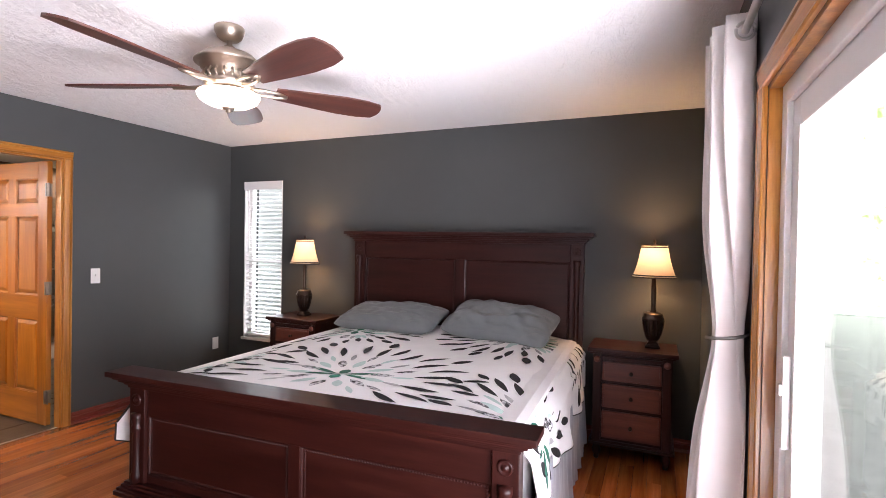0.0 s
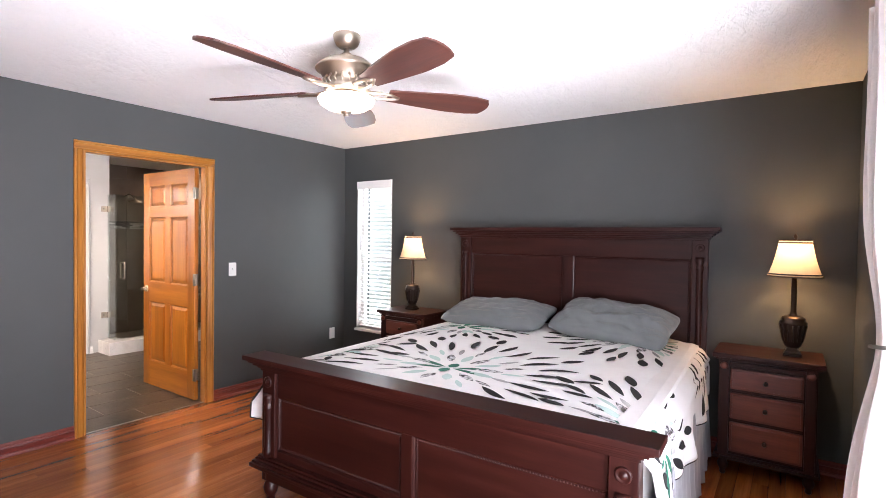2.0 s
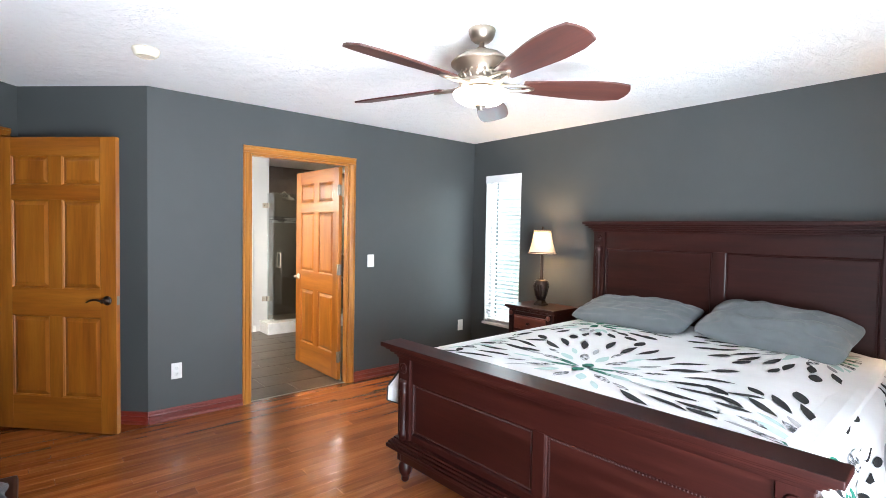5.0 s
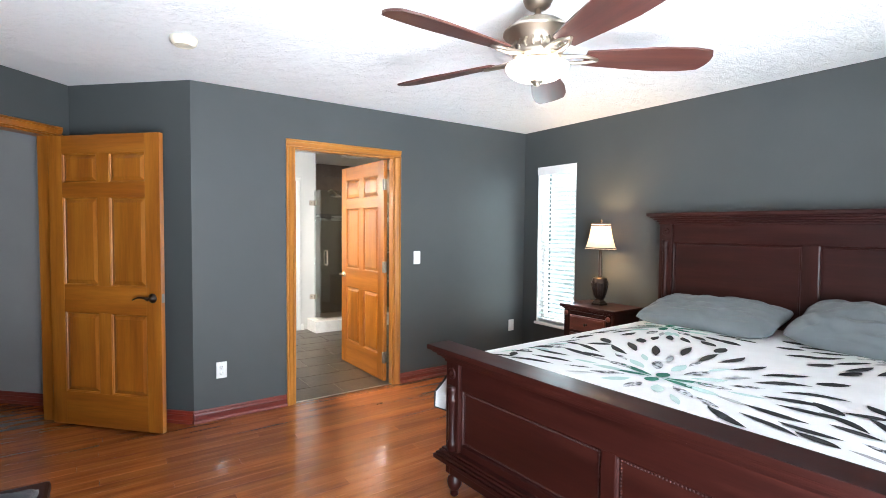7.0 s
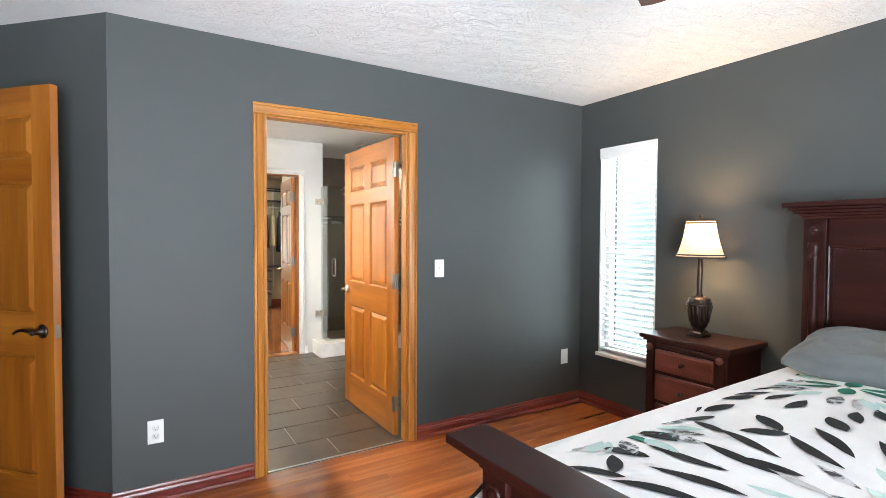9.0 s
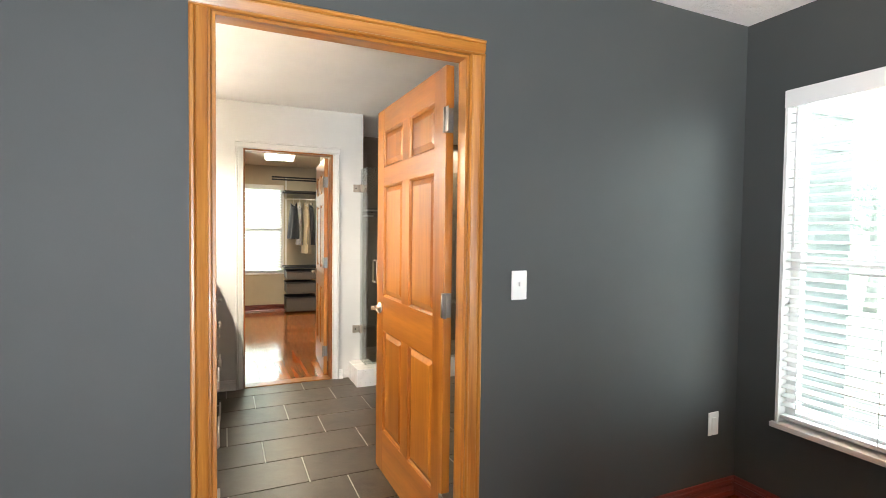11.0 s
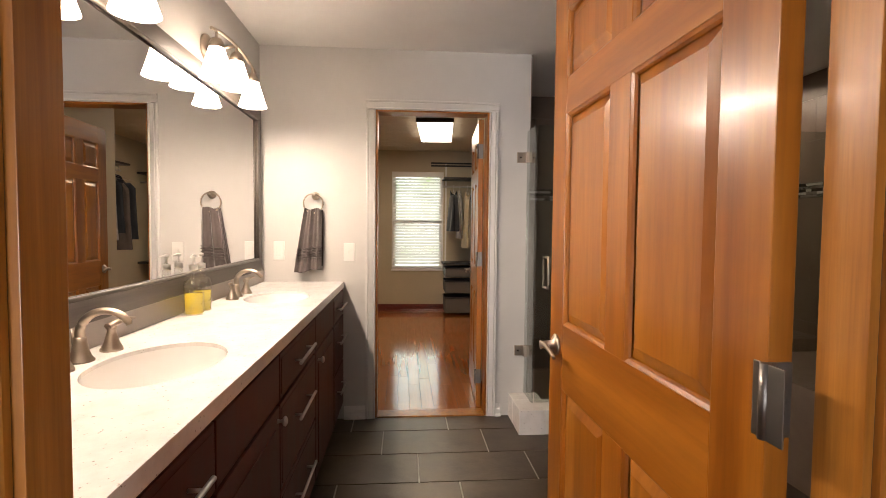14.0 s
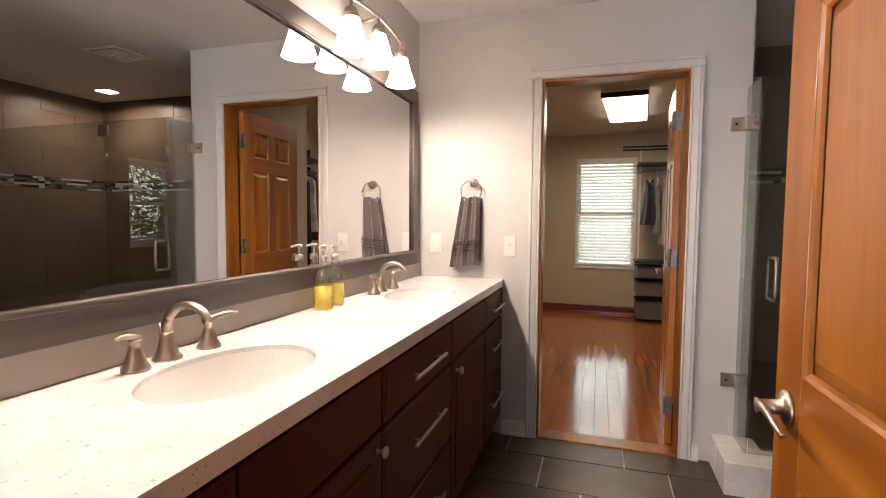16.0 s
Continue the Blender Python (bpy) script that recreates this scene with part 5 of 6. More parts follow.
def vanity_unit(x0, x1, kind, label):
    ob = thing("vanity_cabinet", label, "cabinet", None, "vanity cabinets under the counter")
    part("body", boxed(x0, YB + 0.002, 0.10, x1, VF - 0.001, 0.72), ESPRESSO, ob)
    part("face_rail", boxed(x0, VF - 0.03, 0.72, x1, VF - 0.001, 0.878), ESPRESSO, ob)
    part("toe_kick", boxed(x0, YB + 0.002, 0, x1, VF - 0.07, 0.10), ESPRESSO, ob)
    if kind == "drawers":
        for a, b in ((0.715, 0.872), (0.415, 0.708), (0.115, 0.408)):
            f = front(ob, "drawer", x0, x1, a, b, False)
            part("drawer_step", boxed(x0 + 0.02, VF + 0.0185, a + 0.02, x1 - 0.02, VF + 0.021, b - 0.02, bev=0.001), ESPRESSO, f)
            bar_pull(f, (x0 + x1) / 2, (a + b) / 2 + 0.03 * (b - a > 0.2), VF + 0.021, min(0.30, (x1 - x0) * 0.62))
    else:
        front(ob, "false_drawer", x0, x1, 0.715, 0.872, False)
        f = front(ob, "door", x0, x1, 0.115, 0.708, True)
        kx = x1 - 0.06 if kind == "door_near" else x0 + 0.035
        part("knob", lathe(bmesh.new(), [(0.007, 0), (0.005, 0.008), (0.006, 0.014), (0.015, 0.02), (0.016, 0.026), (0.01, 0.03), (0, 0.031)], 18, pose(kx, VF + 0.02, 0.665, -90)), STEEL, f, "steel knob")
    return ob


for x0, x1, kind in ((-6.835, -6.376, "drawers"), (-6.376, -5.798, "door_near"), (-5.798, -5.158, "drawers"), (-5.158, -4.614, "door_far"), (-4.614, XD2 - 0.004, "drawers")):
    vanity_unit(x0, x1, kind, "espresso vanity drawer unit with steel bar pulls" if kind == "drawers" else "espresso vanity sink unit with panelled door")

SINKS = ((-4.90, 1.225), (-6.12, 1.225))
SA, SB = 0.225, 0.155


def counter():
    """Slab with two oval cut-outs."""
    bm = bmesh.new()
    y0, y1, z0, z1, n = YB + 0.001, 1.475, 0.88, TOP, 56
    cuts = sorted(s[0] for s in SINKS)
    hx = 0.30

    def ring(cx, cy, z, oval):
        out = []
        for k in range(n):
            a = 2 * math.pi * k / n
            c, s = math.cos(a), math.sin(a)
            if oval:
                out.append(bm.verts.new((cx + SA * c, cy + SB * s, z)))
            else:
                hy = (y1 - cy) if s > 0 else (cy - y0)
                t = min(hx / abs(c) if abs(c) > 1e-6 else 9, hy / abs(s) if abs(s) > 1e-6 else 9)
                out.append(bm.verts.new((cx + t * c, cy + t * s, z)))
        if not oval:
            for px, py in ((-hx, y0 - cy), (hx, y0 - cy), (hx, y1 - cy), (-hx, y1 - cy)):
                k = round(math.atan2(py, px) / (2 * math.pi / n)) % n
                out[k].co = (cx + px, cy + py, z)
        return out

    for cx, cy in SINKS:
        for z in (z0, z1):
            a, b = ring(cx, cy, z, True), ring(cx, cy, z, False)
            for k in range(n):
                bm.faces.new([a[k], a[(k + 1) % n], b[(k + 1) % n], b[k]])
        a, b = ring(cx, cy, z0, True), ring(cx, cy, z1, True)
        for k in range(n):
            bm.faces.new([a[k], a[(k + 1) % n], b[(k + 1) % n], b[k]])
    for a, b in ((-6.838, cuts[0] - hx), (cuts[0] + hx, cuts[1] - hx), (cuts[1] + hx, XD2 - 0.0025)):
        for z in (z0, z1):
            bm.faces.new([bm.verts.new(p) for p in ((a, y0, z), (b, y0, z), (b, y1, z), (a, y1, z))])
    bm.faces.new([bm.verts.new(p) for p in ((-6.838, y1, z0), (XD2 - 0.0025, y1, z0), (XD2 - 0.0025, y1, z1), (-6.838, y1, z1))])
    bmesh.ops.remove_doubles(bm, verts=bm.verts, dist=0.0005)
    return bm


ct = thing("vanity_counter", "white speckled quartz counter with two oval sinks", "counter")
part("slab", counter(), QUARTZ, ct)
part("backsplash", boxed(-6.838, YB + 0.001, TOP + 0.0005, XD2 - 0.0025, YB + 0.018, 1.000, bev=0.002), SPLASH, ct, "taupe backsplash strip")
for cx, cy in SINKS:
    prof = [(0.998, 0.908), (0.985, 0.885), (0.94, 0.845), (0.82, 0.80), (0.55, 0.772), (0.12, 0.76), (0.0, 0.76)]
    bw = part("basin", lathe(bmesh.new(), prof, 48, pose(cx, cy, 0), SA, SB), PORCELAIN, ct, "white oval undermount basin")
    part("drain", lathe(bmesh.new(), [(0.028, 0.7615), (0.024, 0.765), (0.012, 0.764), (0, 0.7635)], 20, pose(cx, cy, 0)), NICKEL, bw)


def faucet(cx, cy):
    ob = thing("faucet", "brushed nickel widespread faucet with two lever handles", "faucet", pose(cx, cy, TOP) @ Matrix.Diagonal((1, 1, 0.88, 1)), "vanity faucets")
    part("spout_base", lathe(bmesh.new(), [(0, 0), (0.033, 0), (0.033, 0.006), (0.026, 0.014), (0.020, 0.035), (0.0165, 0.06), (0.0155, 0.075), (0, 0.078)], 32, pose(0.012, 0, 0)), NICKEL, ob)
    pts = [(0.012, 0, 0.065), (0.012, 0.001, 0.078)] + [(0.012, 0.066 - 0.066 * math.cos(a), 0.085 + 0.068 * math.sin(a)) for a in np.linspace(0.1, 2.75, 22)]
    part("spout", tube(bmesh.new(), pts, 0.0128, 20, 0.0098), NICKEL, ob)
    part("drain_rod", tube(bmesh.new(), [(0.012, -0.018, 0.05), (0.012, -0.022, 0.098)], 0.003, 8), NICKEL, ob)
    for s in (-1, 1):
        h = part("handle", lathe(bmesh.new(), [(0, 0), (0.030, 0), (0.030, 0.007), (0.021, 0.025), (0.013, 0.055), (0.011, 0.068), (0.014, 0.072), (0.014, 0.08), (0, 0.083)], 24, pose(s * 0.108, 0.012, 0)), NICKEL, ob)
        tip = (-0.085, 0.020) if s < 0 else (0.052, 0.004)
        part("lever", tube(bmesh.new(), [(s * 0.108 - tip[0] * 0.15, 0.012 - tip[1] * 0.15, 0.080), (s * 0.108 + tip[0] * 0.35, 0.012 + tip[1] * 0.35, 0.090), (s * 0.108 + tip[0] * 0.7, 0.012 + tip[1] * 0.7, 0.093), (s * 0.108 + tip[0], 0.012 + tip[1], 0.090)], 0.0115, 10, 0.005), NICKEL, h)
    return ob


for cx, _ in SINKS:
    faucet(cx - 0.026, 1.015)


def soap_bottle(x, y, label):
    ob = thing("soap_dispenser", label, "soap bottle", pose(x, y, TOP), "soap bottles on the counter")
    part("bottle", lathe(bmesh.new(), [(0, 0.0), (0.035, 0.0), (0.038, 0.004), (0.038, 0.125), (0.034, 0.138), (0.018, 0.15), (0.015, 0.16), (0.015, 0.185), (0.0135, 0.185), (0.0135, 0.16), (0.016, 0.149), (0.032, 0.136), (0.0365, 0.124), (0.0365, 0.005), (0, 0.004)], 32), SOAPB, ob, "clear glass bottle").visible_shadow = False
    part("soap", lathe(bmesh.new(), [(0, 0.006), (0.0355, 0.006), (0.0355, 0.088), (0, 0.088)], 28), SOAPL, ob, "yellow liquid soap").visible_shadow = False
    lf = random.Random(8)
    for _ in range(6):
        a, z = lf.uniform(0, 6.28), lf.uniform(0.01, 0.05)
        part("leaf", tube(bmesh.new(), [(0.0356 * math.cos(a), 0.0356 * math.sin(a), z), (0.0356 * math.cos(a + 0.25), 0.0356 * math.sin(a + 0.25), z + lf.uniform(0.01, 0.03))], 0.003, 5, 0.001), LEAFBIT, ob)
    part("collar", lathe(bmesh.new(), [(0, 0.182), (0.016, 0.182), (0.016, 0.202), (0.006, 0.206), (0, 0.206)], 20), STEEL, ob, "steel collar")
    pm = part("pump", tube(bmesh.new(), [(0, 0, 0.205), (0, 0, 0.235)], 0.0045, 8), PLASTIC, ob, "white pump")
    part("nozzle", tube(bmesh.new(), [(-0.012, 0, 0.238), (0.012, 0, 0.24), (0.042, 0.006, 0.236)], 0.007, 8, 0.004), PLASTIC, pm)


soap_bottle(-5.620, 1.018, "clear soap bottle with yellow soap and leaves")
soap_bottle(-5.712, 1.012, "clear soap bottle with yellow soap behind its twin")

# ---- mirror ----
mo = thing("wall_mirror", "wide wall mirror in a taupe wooden frame", "mirror")
MX0, MX1, MZ0, MZ1, FW = -6.74, -4.26, 1.002, 2.005, 0.075
part("glass", boxed(MX0 + FW - 0.01, YB + 0.003, MZ0 + FW - 0.01, MX1 - FW + 0.01, YB + 0.025, MZ1 - FW + 0.01), MIRROR, mo)
for a in ((MX0, MZ0, MX1, MZ0 + FW), (MX0, MZ1 - FW, MX1, MZ1)):
    part("frame_rail", boxed(a[0], YB + 0.001, a[1], a[2], YB + 0.036, a[3], bev=0.004), FRAMEM, mo)
for a in ((MX0, MX0 + FW), (MX1 - FW, MX1)):
    part("frame_stile", boxed(a[0], YB + 0.001, MZ0 + FW, a[1], YB + 0.0355, MZ1 - FW, bev=0.003), FRAMEM, mo)
bm = bmesh.new()
i0, i1, j0, j1 = MX0 + FW, MX1 - FW, MZ0 + FW, MZ1 - FW
for p, q in (((i0, j0), (i1, j0)), ((i1, j0), (i1, j1)), ((i1, j1), (i0, j1)), ((i0, j1), (i0, j0))):
    tube(bm, [(p[0], YB + 0.034, p[1]), (q[0], YB + 0.034, q[1])], 0.008, 8)
part("bead", bm, FRAMEM, mo)

# ---- vanity lights ----


def vanity_light(cx, label, watts):
    ob = thing("vanity_light", label, "wall lamp", pose(cx, YB, 0), "vanity lights")
    part("back_plate", lathe(bmesh.new(), [(0, 0), (0.062, 0), (0.062, 0.012), (0.05, 0.022), (0, 0.024)], 32, pose(0, 0, 2.11, -90)), NICKEL, ob)
    part("bar", tube(bmesh.new(), [(0.30 * t, 0.14, 2.125 - 0.035 * t * t) for t in np.linspace(-1, 1, 17)], 0.007, 10), NICKEL, ob)
    part("arm", tube(bmesh.new(), [(0, 0.02, 2.11), (0, 0.09, 2.115), (0, 0.14, 2.125)], 0.007, 10), NICKEL, ob)
    for x in (-0.245, 0.0, 0.245):
        zt = 2.125 - 0.035 * (x / 0.30) ** 2
        c = part("socket_cup", lathe(bmesh.new(), [(0.006, zt), (0.006, zt - 0.03), (0.02, zt - 0.036), (0.03, zt - 0.055), (0.032, zt - 0.075), (0, zt - 0.075)], 24, pose(x, 0.14, 0)), NICKEL, ob)
        s = part("bell_shade", lathe(bmesh.new(), [(0.03, zt - 0.07), (0.037, zt - 0.095), (0.05, zt - 0.14), (0.063, zt - 0.18), (0.070, zt - 0.20)], 32, pose(x, 0.14, 0)), BELL, ob, "lit frosted glass bell shade")
        s.modifiers.new("thick", "SOLIDIFY").thickness = 0.003
        point_lamp("vanity_bulb", (cx + x, YB + 0.14, zt - 0.188), watts, (1.0, 0.87, 0.70), 0.022)
    return ob


vanity_light(-5.97, "nickel three-light bar with lit bell shades above the mirror", 40.0)
vanity_light(-4.845, "nickel three-light bar with lit bell shades over the near sink", 25.0)

# ---- towel, plates on the closet wall ----
tr = thing("towel_ring", "nickel towel ring on the pale bathroom wall", "towel ring", face_plus_x(XB, 1.292) @ pose(0, 0, 1.48))
part("mount", lathe(bmesh.new(), [(0, 0), (0.026, 0), (0.026, 0.008), (0.012, 0.016), (0.01, 0.045), (0.014, 0.05), (0, 0.054)], 24, pose(0, 0, 0, 90)), NICKEL, tr)
part("ring", tube(bmesh.new(), [(-0.008 + 0.062 * math.cos(a), -0.048, -0.05 + 0.062 * math.sin(a)) for a in np.linspace(0, 2 * math.pi, 33)], 0.005, 8), NICKEL, tr)


def towel():
    bm = bmesh.new()
    nu, nz = 40, 40
    for layer, y0 in ((0, -0.062), (1, -0.036)):
        g = []
        for j in range(nz + 1):
            t = j / nz
            z = -0.085 - t * (0.40 - 0.02 * layer)
            hw = 0.052 + 0.034 * t ** 0.8
            row = []
            for i in range(nu + 1):
                a = 2 * i / nu - 1
                y = y0 + (0.010 * math.sin(a * 7 + 1.3 * layer) * (1 - 0.3 * t) + 0.004 * math.sin(a * 15)) - 0.012 * t * (1 - layer)
                row.append(bm.verts.new((-0.006 - 0.034 * t + a * hw, y + 0.004 * abs(a), z + 0.006 * math.sin(a * 4) + 0.012 * a * t)))
            g.append(row)
        for j in range(nz):
            for i in range(nu):
                f = bm.faces.new([g[j][i], g[j][i + 1], g[j + 1][i + 1], g[j + 1][i]])
                f.smooth = True
    return bm


tw = thing("hand_towel", "brown ribbed hand towel hanging through the ring", "towel", face_plus_x(XB, 1.292) @ pose(0, 0, 1.48))
ts = part("cloth", towel(), TOWEL, tw)
ts.modifiers.new("thick", "SOLIDIFY").thickness = 0.005
bm = bmesh.new()
for k in range(5):
    tube(bm, [(-0.028 - 0.0015 * k + a * (0.076 + 0.0014 * k), -0.078 + 0.010 * math.sin(a * 7), -0.335 - 0.017 * k + 0.009 * a) for a in np.linspace(-1, 1, 20)], 0.0035, 5)
part("woven_bands", bm, TOWEL, tw)
wall_plate("wall_outlet", "white rocker outlet above the quartz counter", face_plus_x(XB, 1.056) @ pose(0, 0, 1.123), "rocker")
wall_plate("light_switch", "white toggle switch beside the closet door", face_plus_x(XB, 1.508) @ pose(0, 0, 1.115), "switch")

# ---- shower ----
CURB = thing("shower_curb", "white stone shower curb round the corner", "curb", None, "", "structure")
part("curb_return", boxed(XB + 0.0005, 2.585, -0.02, -6.70, 2.78, 0.155, bev=0.006), QUARTZ, CURB)
part("curb_front", boxed(-6.70, 2.585, -0.02, -6.51, YBN - 0.002, 0.155, bev=0.006), QUARTZ, CURB)
sg = thing("shower_enclosure", "frameless glass shower enclosure with nickel clips", "shower screen")
GZ0, GZ1 = 0.157, 1.93
part("return_panel", boxed(XB + 0.003, 2.69, GZ0, -6.625, 2.70, GZ1), SHGLASS, sg)
gd = part("glass_door", boxed(-6.625, 2.705, GZ0 + 0.008, -6.615, 3.26, GZ1), SHGLASS, sg)
part("fixed_panel", boxed(-6.625, 3.27, GZ0, -6.615, YBN - 0.003, GZ1), SHGLASS, sg)
for y in (2.77,):
    for s in (-1, 1):
        pts = [(-6.62, y, 0.905), (-6.62 + s * 0.05, y, 0.905), (-6.62 + s * 0.055, y, 0.93), (-6.62 + s * 0.055, y, 1.075), (-6.62 + s * 0.05, y, 1.10), (-6.62, y, 1.10)]
        part("pull_handle", tube(bmesh.new(), pts, 0.009, 10), NICKEL, gd, "nickel D pull")
for z in (0.45, 1.755):
    c = part("wall_clip", boxed(XB + 0.001, 2.677, z - 0.035, XB + 0.05, 2.713, z + 0.035, bev=0.004), NICKEL, sg, "square nickel glass clip")
    part("wall_leaf", boxed(XB + 0.001, 2.62, z - 0.035, XB + 0.012, 2.677, z + 0.035, bev=0.003), NICKEL, c)
    part("screw", lathe(bmesh.new(), [(0.006, 0), (0.006, 0.003), (0, 0.004)], 12, pose(XB + 0.012, 2.645, z, 0, 90)), BRONZE, c)
for z in (0.45, 1.87):
    part("door_hinge", boxed(-6.632, 3.225, z - 0.04, -6.608, 3.31, z + 0.04, bev=0.004), NICKEL, sg, "square nickel glass hinge")
shw = thing("rain_shower", "nickel rain shower on a wall arm", "shower")
part("arm", tube(bmesh.new(), [(SX + 0.002, 3.3, 2.0), (SX + 0.15, 3.3, 2.03), (SX + 0.32, 3.3, 1.96)], 0.010, 10), NICKEL, shw)
part("head", lathe(bmesh.new(), [(0, 0), (0.015, 0), (0.02, -0.03), (0.085, -0.045), (0.088, -0.055), (0, -0.058)], 28, pose(SX + 0.33, 3.3, 1.965, 0, 18)), NICKEL, shw)


def tile_grid(bm, origin, du, dv, nrm, w, h, tw_, th, skip=(), zmax=None, gap=0.003, thick=0.008, shift=0.5):
    """Flat tiles with recessed joints on a wall."""
    o, du, dv, nrm = Vector(origin), Vector(du), Vector(dv), Vector(nrm)
    rows = int(math.ceil(h / th))
    for r in range(rows):
        u = -tw_ * shift * (r % 2)
        while u < w:
            u0, u1 = max(0, u) + gap / 2, min(w, u + tw_) - gap / 2
            v0, v1 = r * th + gap / 2, min(h, (r + 1) * th) - gap / 2
            u += tw_
            if u1 - u0 < 0.01 or v1 - v0 < 0.01:
                continue
            if any(u1 > a and u0 < b and v1 > c and v0 < d for a, b, c, d in skip):
                continue
            base = [o + du * a + dv * b for a, b in ((u0, v0), (u1, v0), (u1, v1), (u0, v1))]
            lo = [bm.verts.new(p) for p in base]
            hi = [bm.verts.new(p + nrm * thick) for p in base]
            for k in range(4):
                bm.faces.new([lo[k], lo[(k + 1) % 4], hi[(k + 1) % 4], hi[k]])
            bm.faces.new(hi)
    return bm


band = (1.525, 1.635)
for nm, o, du, nr, w, sk in (("shower_tiles_north", (SX, YBN, 0), (1, 0, 0), (0, -1, 0), XD2 - SX, [(-5.1 - SX, -4.5 - SX, 0.93, 1.92)]),
                             ("shower_tiles_back", (SX, 2.71, 0), (0, 1, 0), (1, 0, 0), YBN - 2.71, []),
                             ("shower_tiles_side", (SX, 2.71, 0), (1, 0, 0), (0, 1, 0), XB - SX, [])):
    bm = bmesh.new()
    tile_grid(bm, o, du, (0, 0, 1), nr, w, band[0], 0.61, 0.305, sk)
    tile_grid(bm, Vector(o) + Vector((0, 0, band[1])), du, (0, 0, 1), nr, w, H - band[1], 0.61, 0.305, [(a, b, c - band[1], d - band[1]) for a, b, c, d in sk])
    tagged(part(nm, bm, SHTILE), "brown stone wall tiles with fine joints", "tiles", "", "structure")
MOS = [stone_mat("mosaic_pale", (0.42, 0.42, 0.40), (0.3, 0.3, 0.3), 0.1), stone_mat("mosaic_dark", (0.03, 0.028, 0.026), (0.05, 0.05, 0.05), 0.08), stone_mat("mosaic_mid", (0.13, 0.11, 0.10), (0.1, 0.1, 0.1), 0.12)]
mrng = random.Random(3)
for nm, o, du, nr, w in (("mosaic_north", (SX, YBN, 0), (1, 0, 0), (0, -1, 0), -5.12 - SX), ("mosaic_back", (SX, 2.71, 0), (0, 1, 0), (1, 0, 0), YBN - 2.71)):
    bms = [bmesh.new() for _ in MOS]
    for r in range(5):
        z0 = band[0] + 0.003 + r * 0.0212
        u = 0.0
        while u < w - 0.02:
            ln = min(mrng.choice((0.05, 0.1, 0.15)), w - u)
            p0 = Vector(o) + Vector(du) * (u + 0.001)
            tile_grid(bms[mrng.choice((0, 0, 1, 1, 2))], (p0.x, p0.y, z0), du, (0, 0, 1), nr, ln - 0.002, 0.019, 9, 0.03, (), None, 0.0005, 0.010, 0)
            u += ln
    for k, b_ in enumerate(bms):
        tagged(part(nm, b_, MOS[k]), "strip mosaic band of pale and dark glass", "tiles", "", "structure")

rl = thing("recessed_light", "round recessed ceiling light in the shower", "ceiling light", pose(-7.50, 4.33, 0))
part("trim_ring", lathe(bmesh.new(), [(0.075, H), (0.095, H), (0.095, H - 0.005), (0.078, H - 0.008), (0.075, H)], 32), WHITE, rl)
part("lens", lathe(bmesh.new(), [(0.078, H - 0.003), (0.05, H - 0.006), (0, H - 0.006)], 32), CAN, rl)
sb = area_lamp("shower_bulb", (-7.50, 4.33, H - 0.012), (-7.50, 4.3301, 0), 0.13, 0.13, 30, (1.0, 0.82, 0.60))
sb.data.spread = radians(165)
vent = thing("ceiling_vent", "white square exhaust vent in the bathroom ceiling", "vent", pose(-6.74, 3.26, 0))
part("frame", boxed(-0.15, -0.15, H - 0.012, 0.15, 0.15, H - 0.001, bev=0.004), WHITE, vent)
# dark plate over the solid frame stands in for shade in the slots
part("slot_shade", boxed(-0.123, -0.118, H - 0.0145, 0.123, 0.118, H - 0.0118), DGROUT, vent)
for k in range(7):
    part("slat", boxed(-0.12, -0.115 + 0.034 * k, H - 0.021, 0.12, -0.095 + 0.034 * k, H - 0.0143, bev=0.001), WHITE, vent)

tub = thing("bathtub", "white oval drop-in bathtub in a tiled deck under the window", "bathtub", pose(-5.0, 4.27, 0))
part("deck", boxed(-1.45, -0.45, 0, 0.82, 0.585, 0.52, bev=0.005), SHTILE, tub)
part("rim", lathe(bmesh.new(), [(1.0, 0.521), (1.0, 0.555), (0.96, 0.565), (0.90, 0.555), (0.86, 0.53), (0.80, 0.5225), (0, 0.5225)], 48, pose(-0.25, 0.08, 0), 0.78, 0.40), PORCELAIN, tub)

# ---- closet ----
cl = thing("closet_light", "long fluorescent ceiling light with glowing diffuser", "ceiling light", pose(-9.355, 2.23, 0, 0, 0, -4.5))
part("housing", boxed(-0.63, -0.20, H - 0.02, 0.63, 0.20, H - 0.001, bev=0.003), WHITE, cl)
part("diffuser", boxed(-0.615, -0.195, H - 0.062, 0.615, 0.195, H - 0.02, bev=0.012), DIFF, cl)
for x in (-0.622, 0.622):
    part("end_cap", boxed(x - 0.006, -0.2, H - 0.066, x + 0.006, 0.2, H - 0.018, bev=0.003), BRONZE, cl, "dark metal end cap")

sys_ = thing("closet_organizer", "black and white wire closet organizer along the wall", "closet organizer")
for y in (2.50, 3.08, 3.66):
    part("upright", boxed(XC + 0.002, y - 0.012, 0.35, XC + 0.018, y + 0.012, 2.25, bev=0.001), WHITE, sys_)
for z in (2.255, 2.215):
    part("top_track", boxed(XC + 0.002, 2.27, z - 0.012, XC + 0.03, 3.74, z + 0.012, bev=0.002), BLACKP, sys_)
part("shelf", boxed(XC + 0.02, 2.44, 1.985, XC + 0.40, 3.74, 2.01, bev=0.002), BLACKP, sys_)
part("hanging_rod", tube(bmesh.new(), [(XC + 0.30, 2.44, 1.88), (XC + 0.30, 3.74, 1.88)], 0.014, 12), STEEL, sys_)
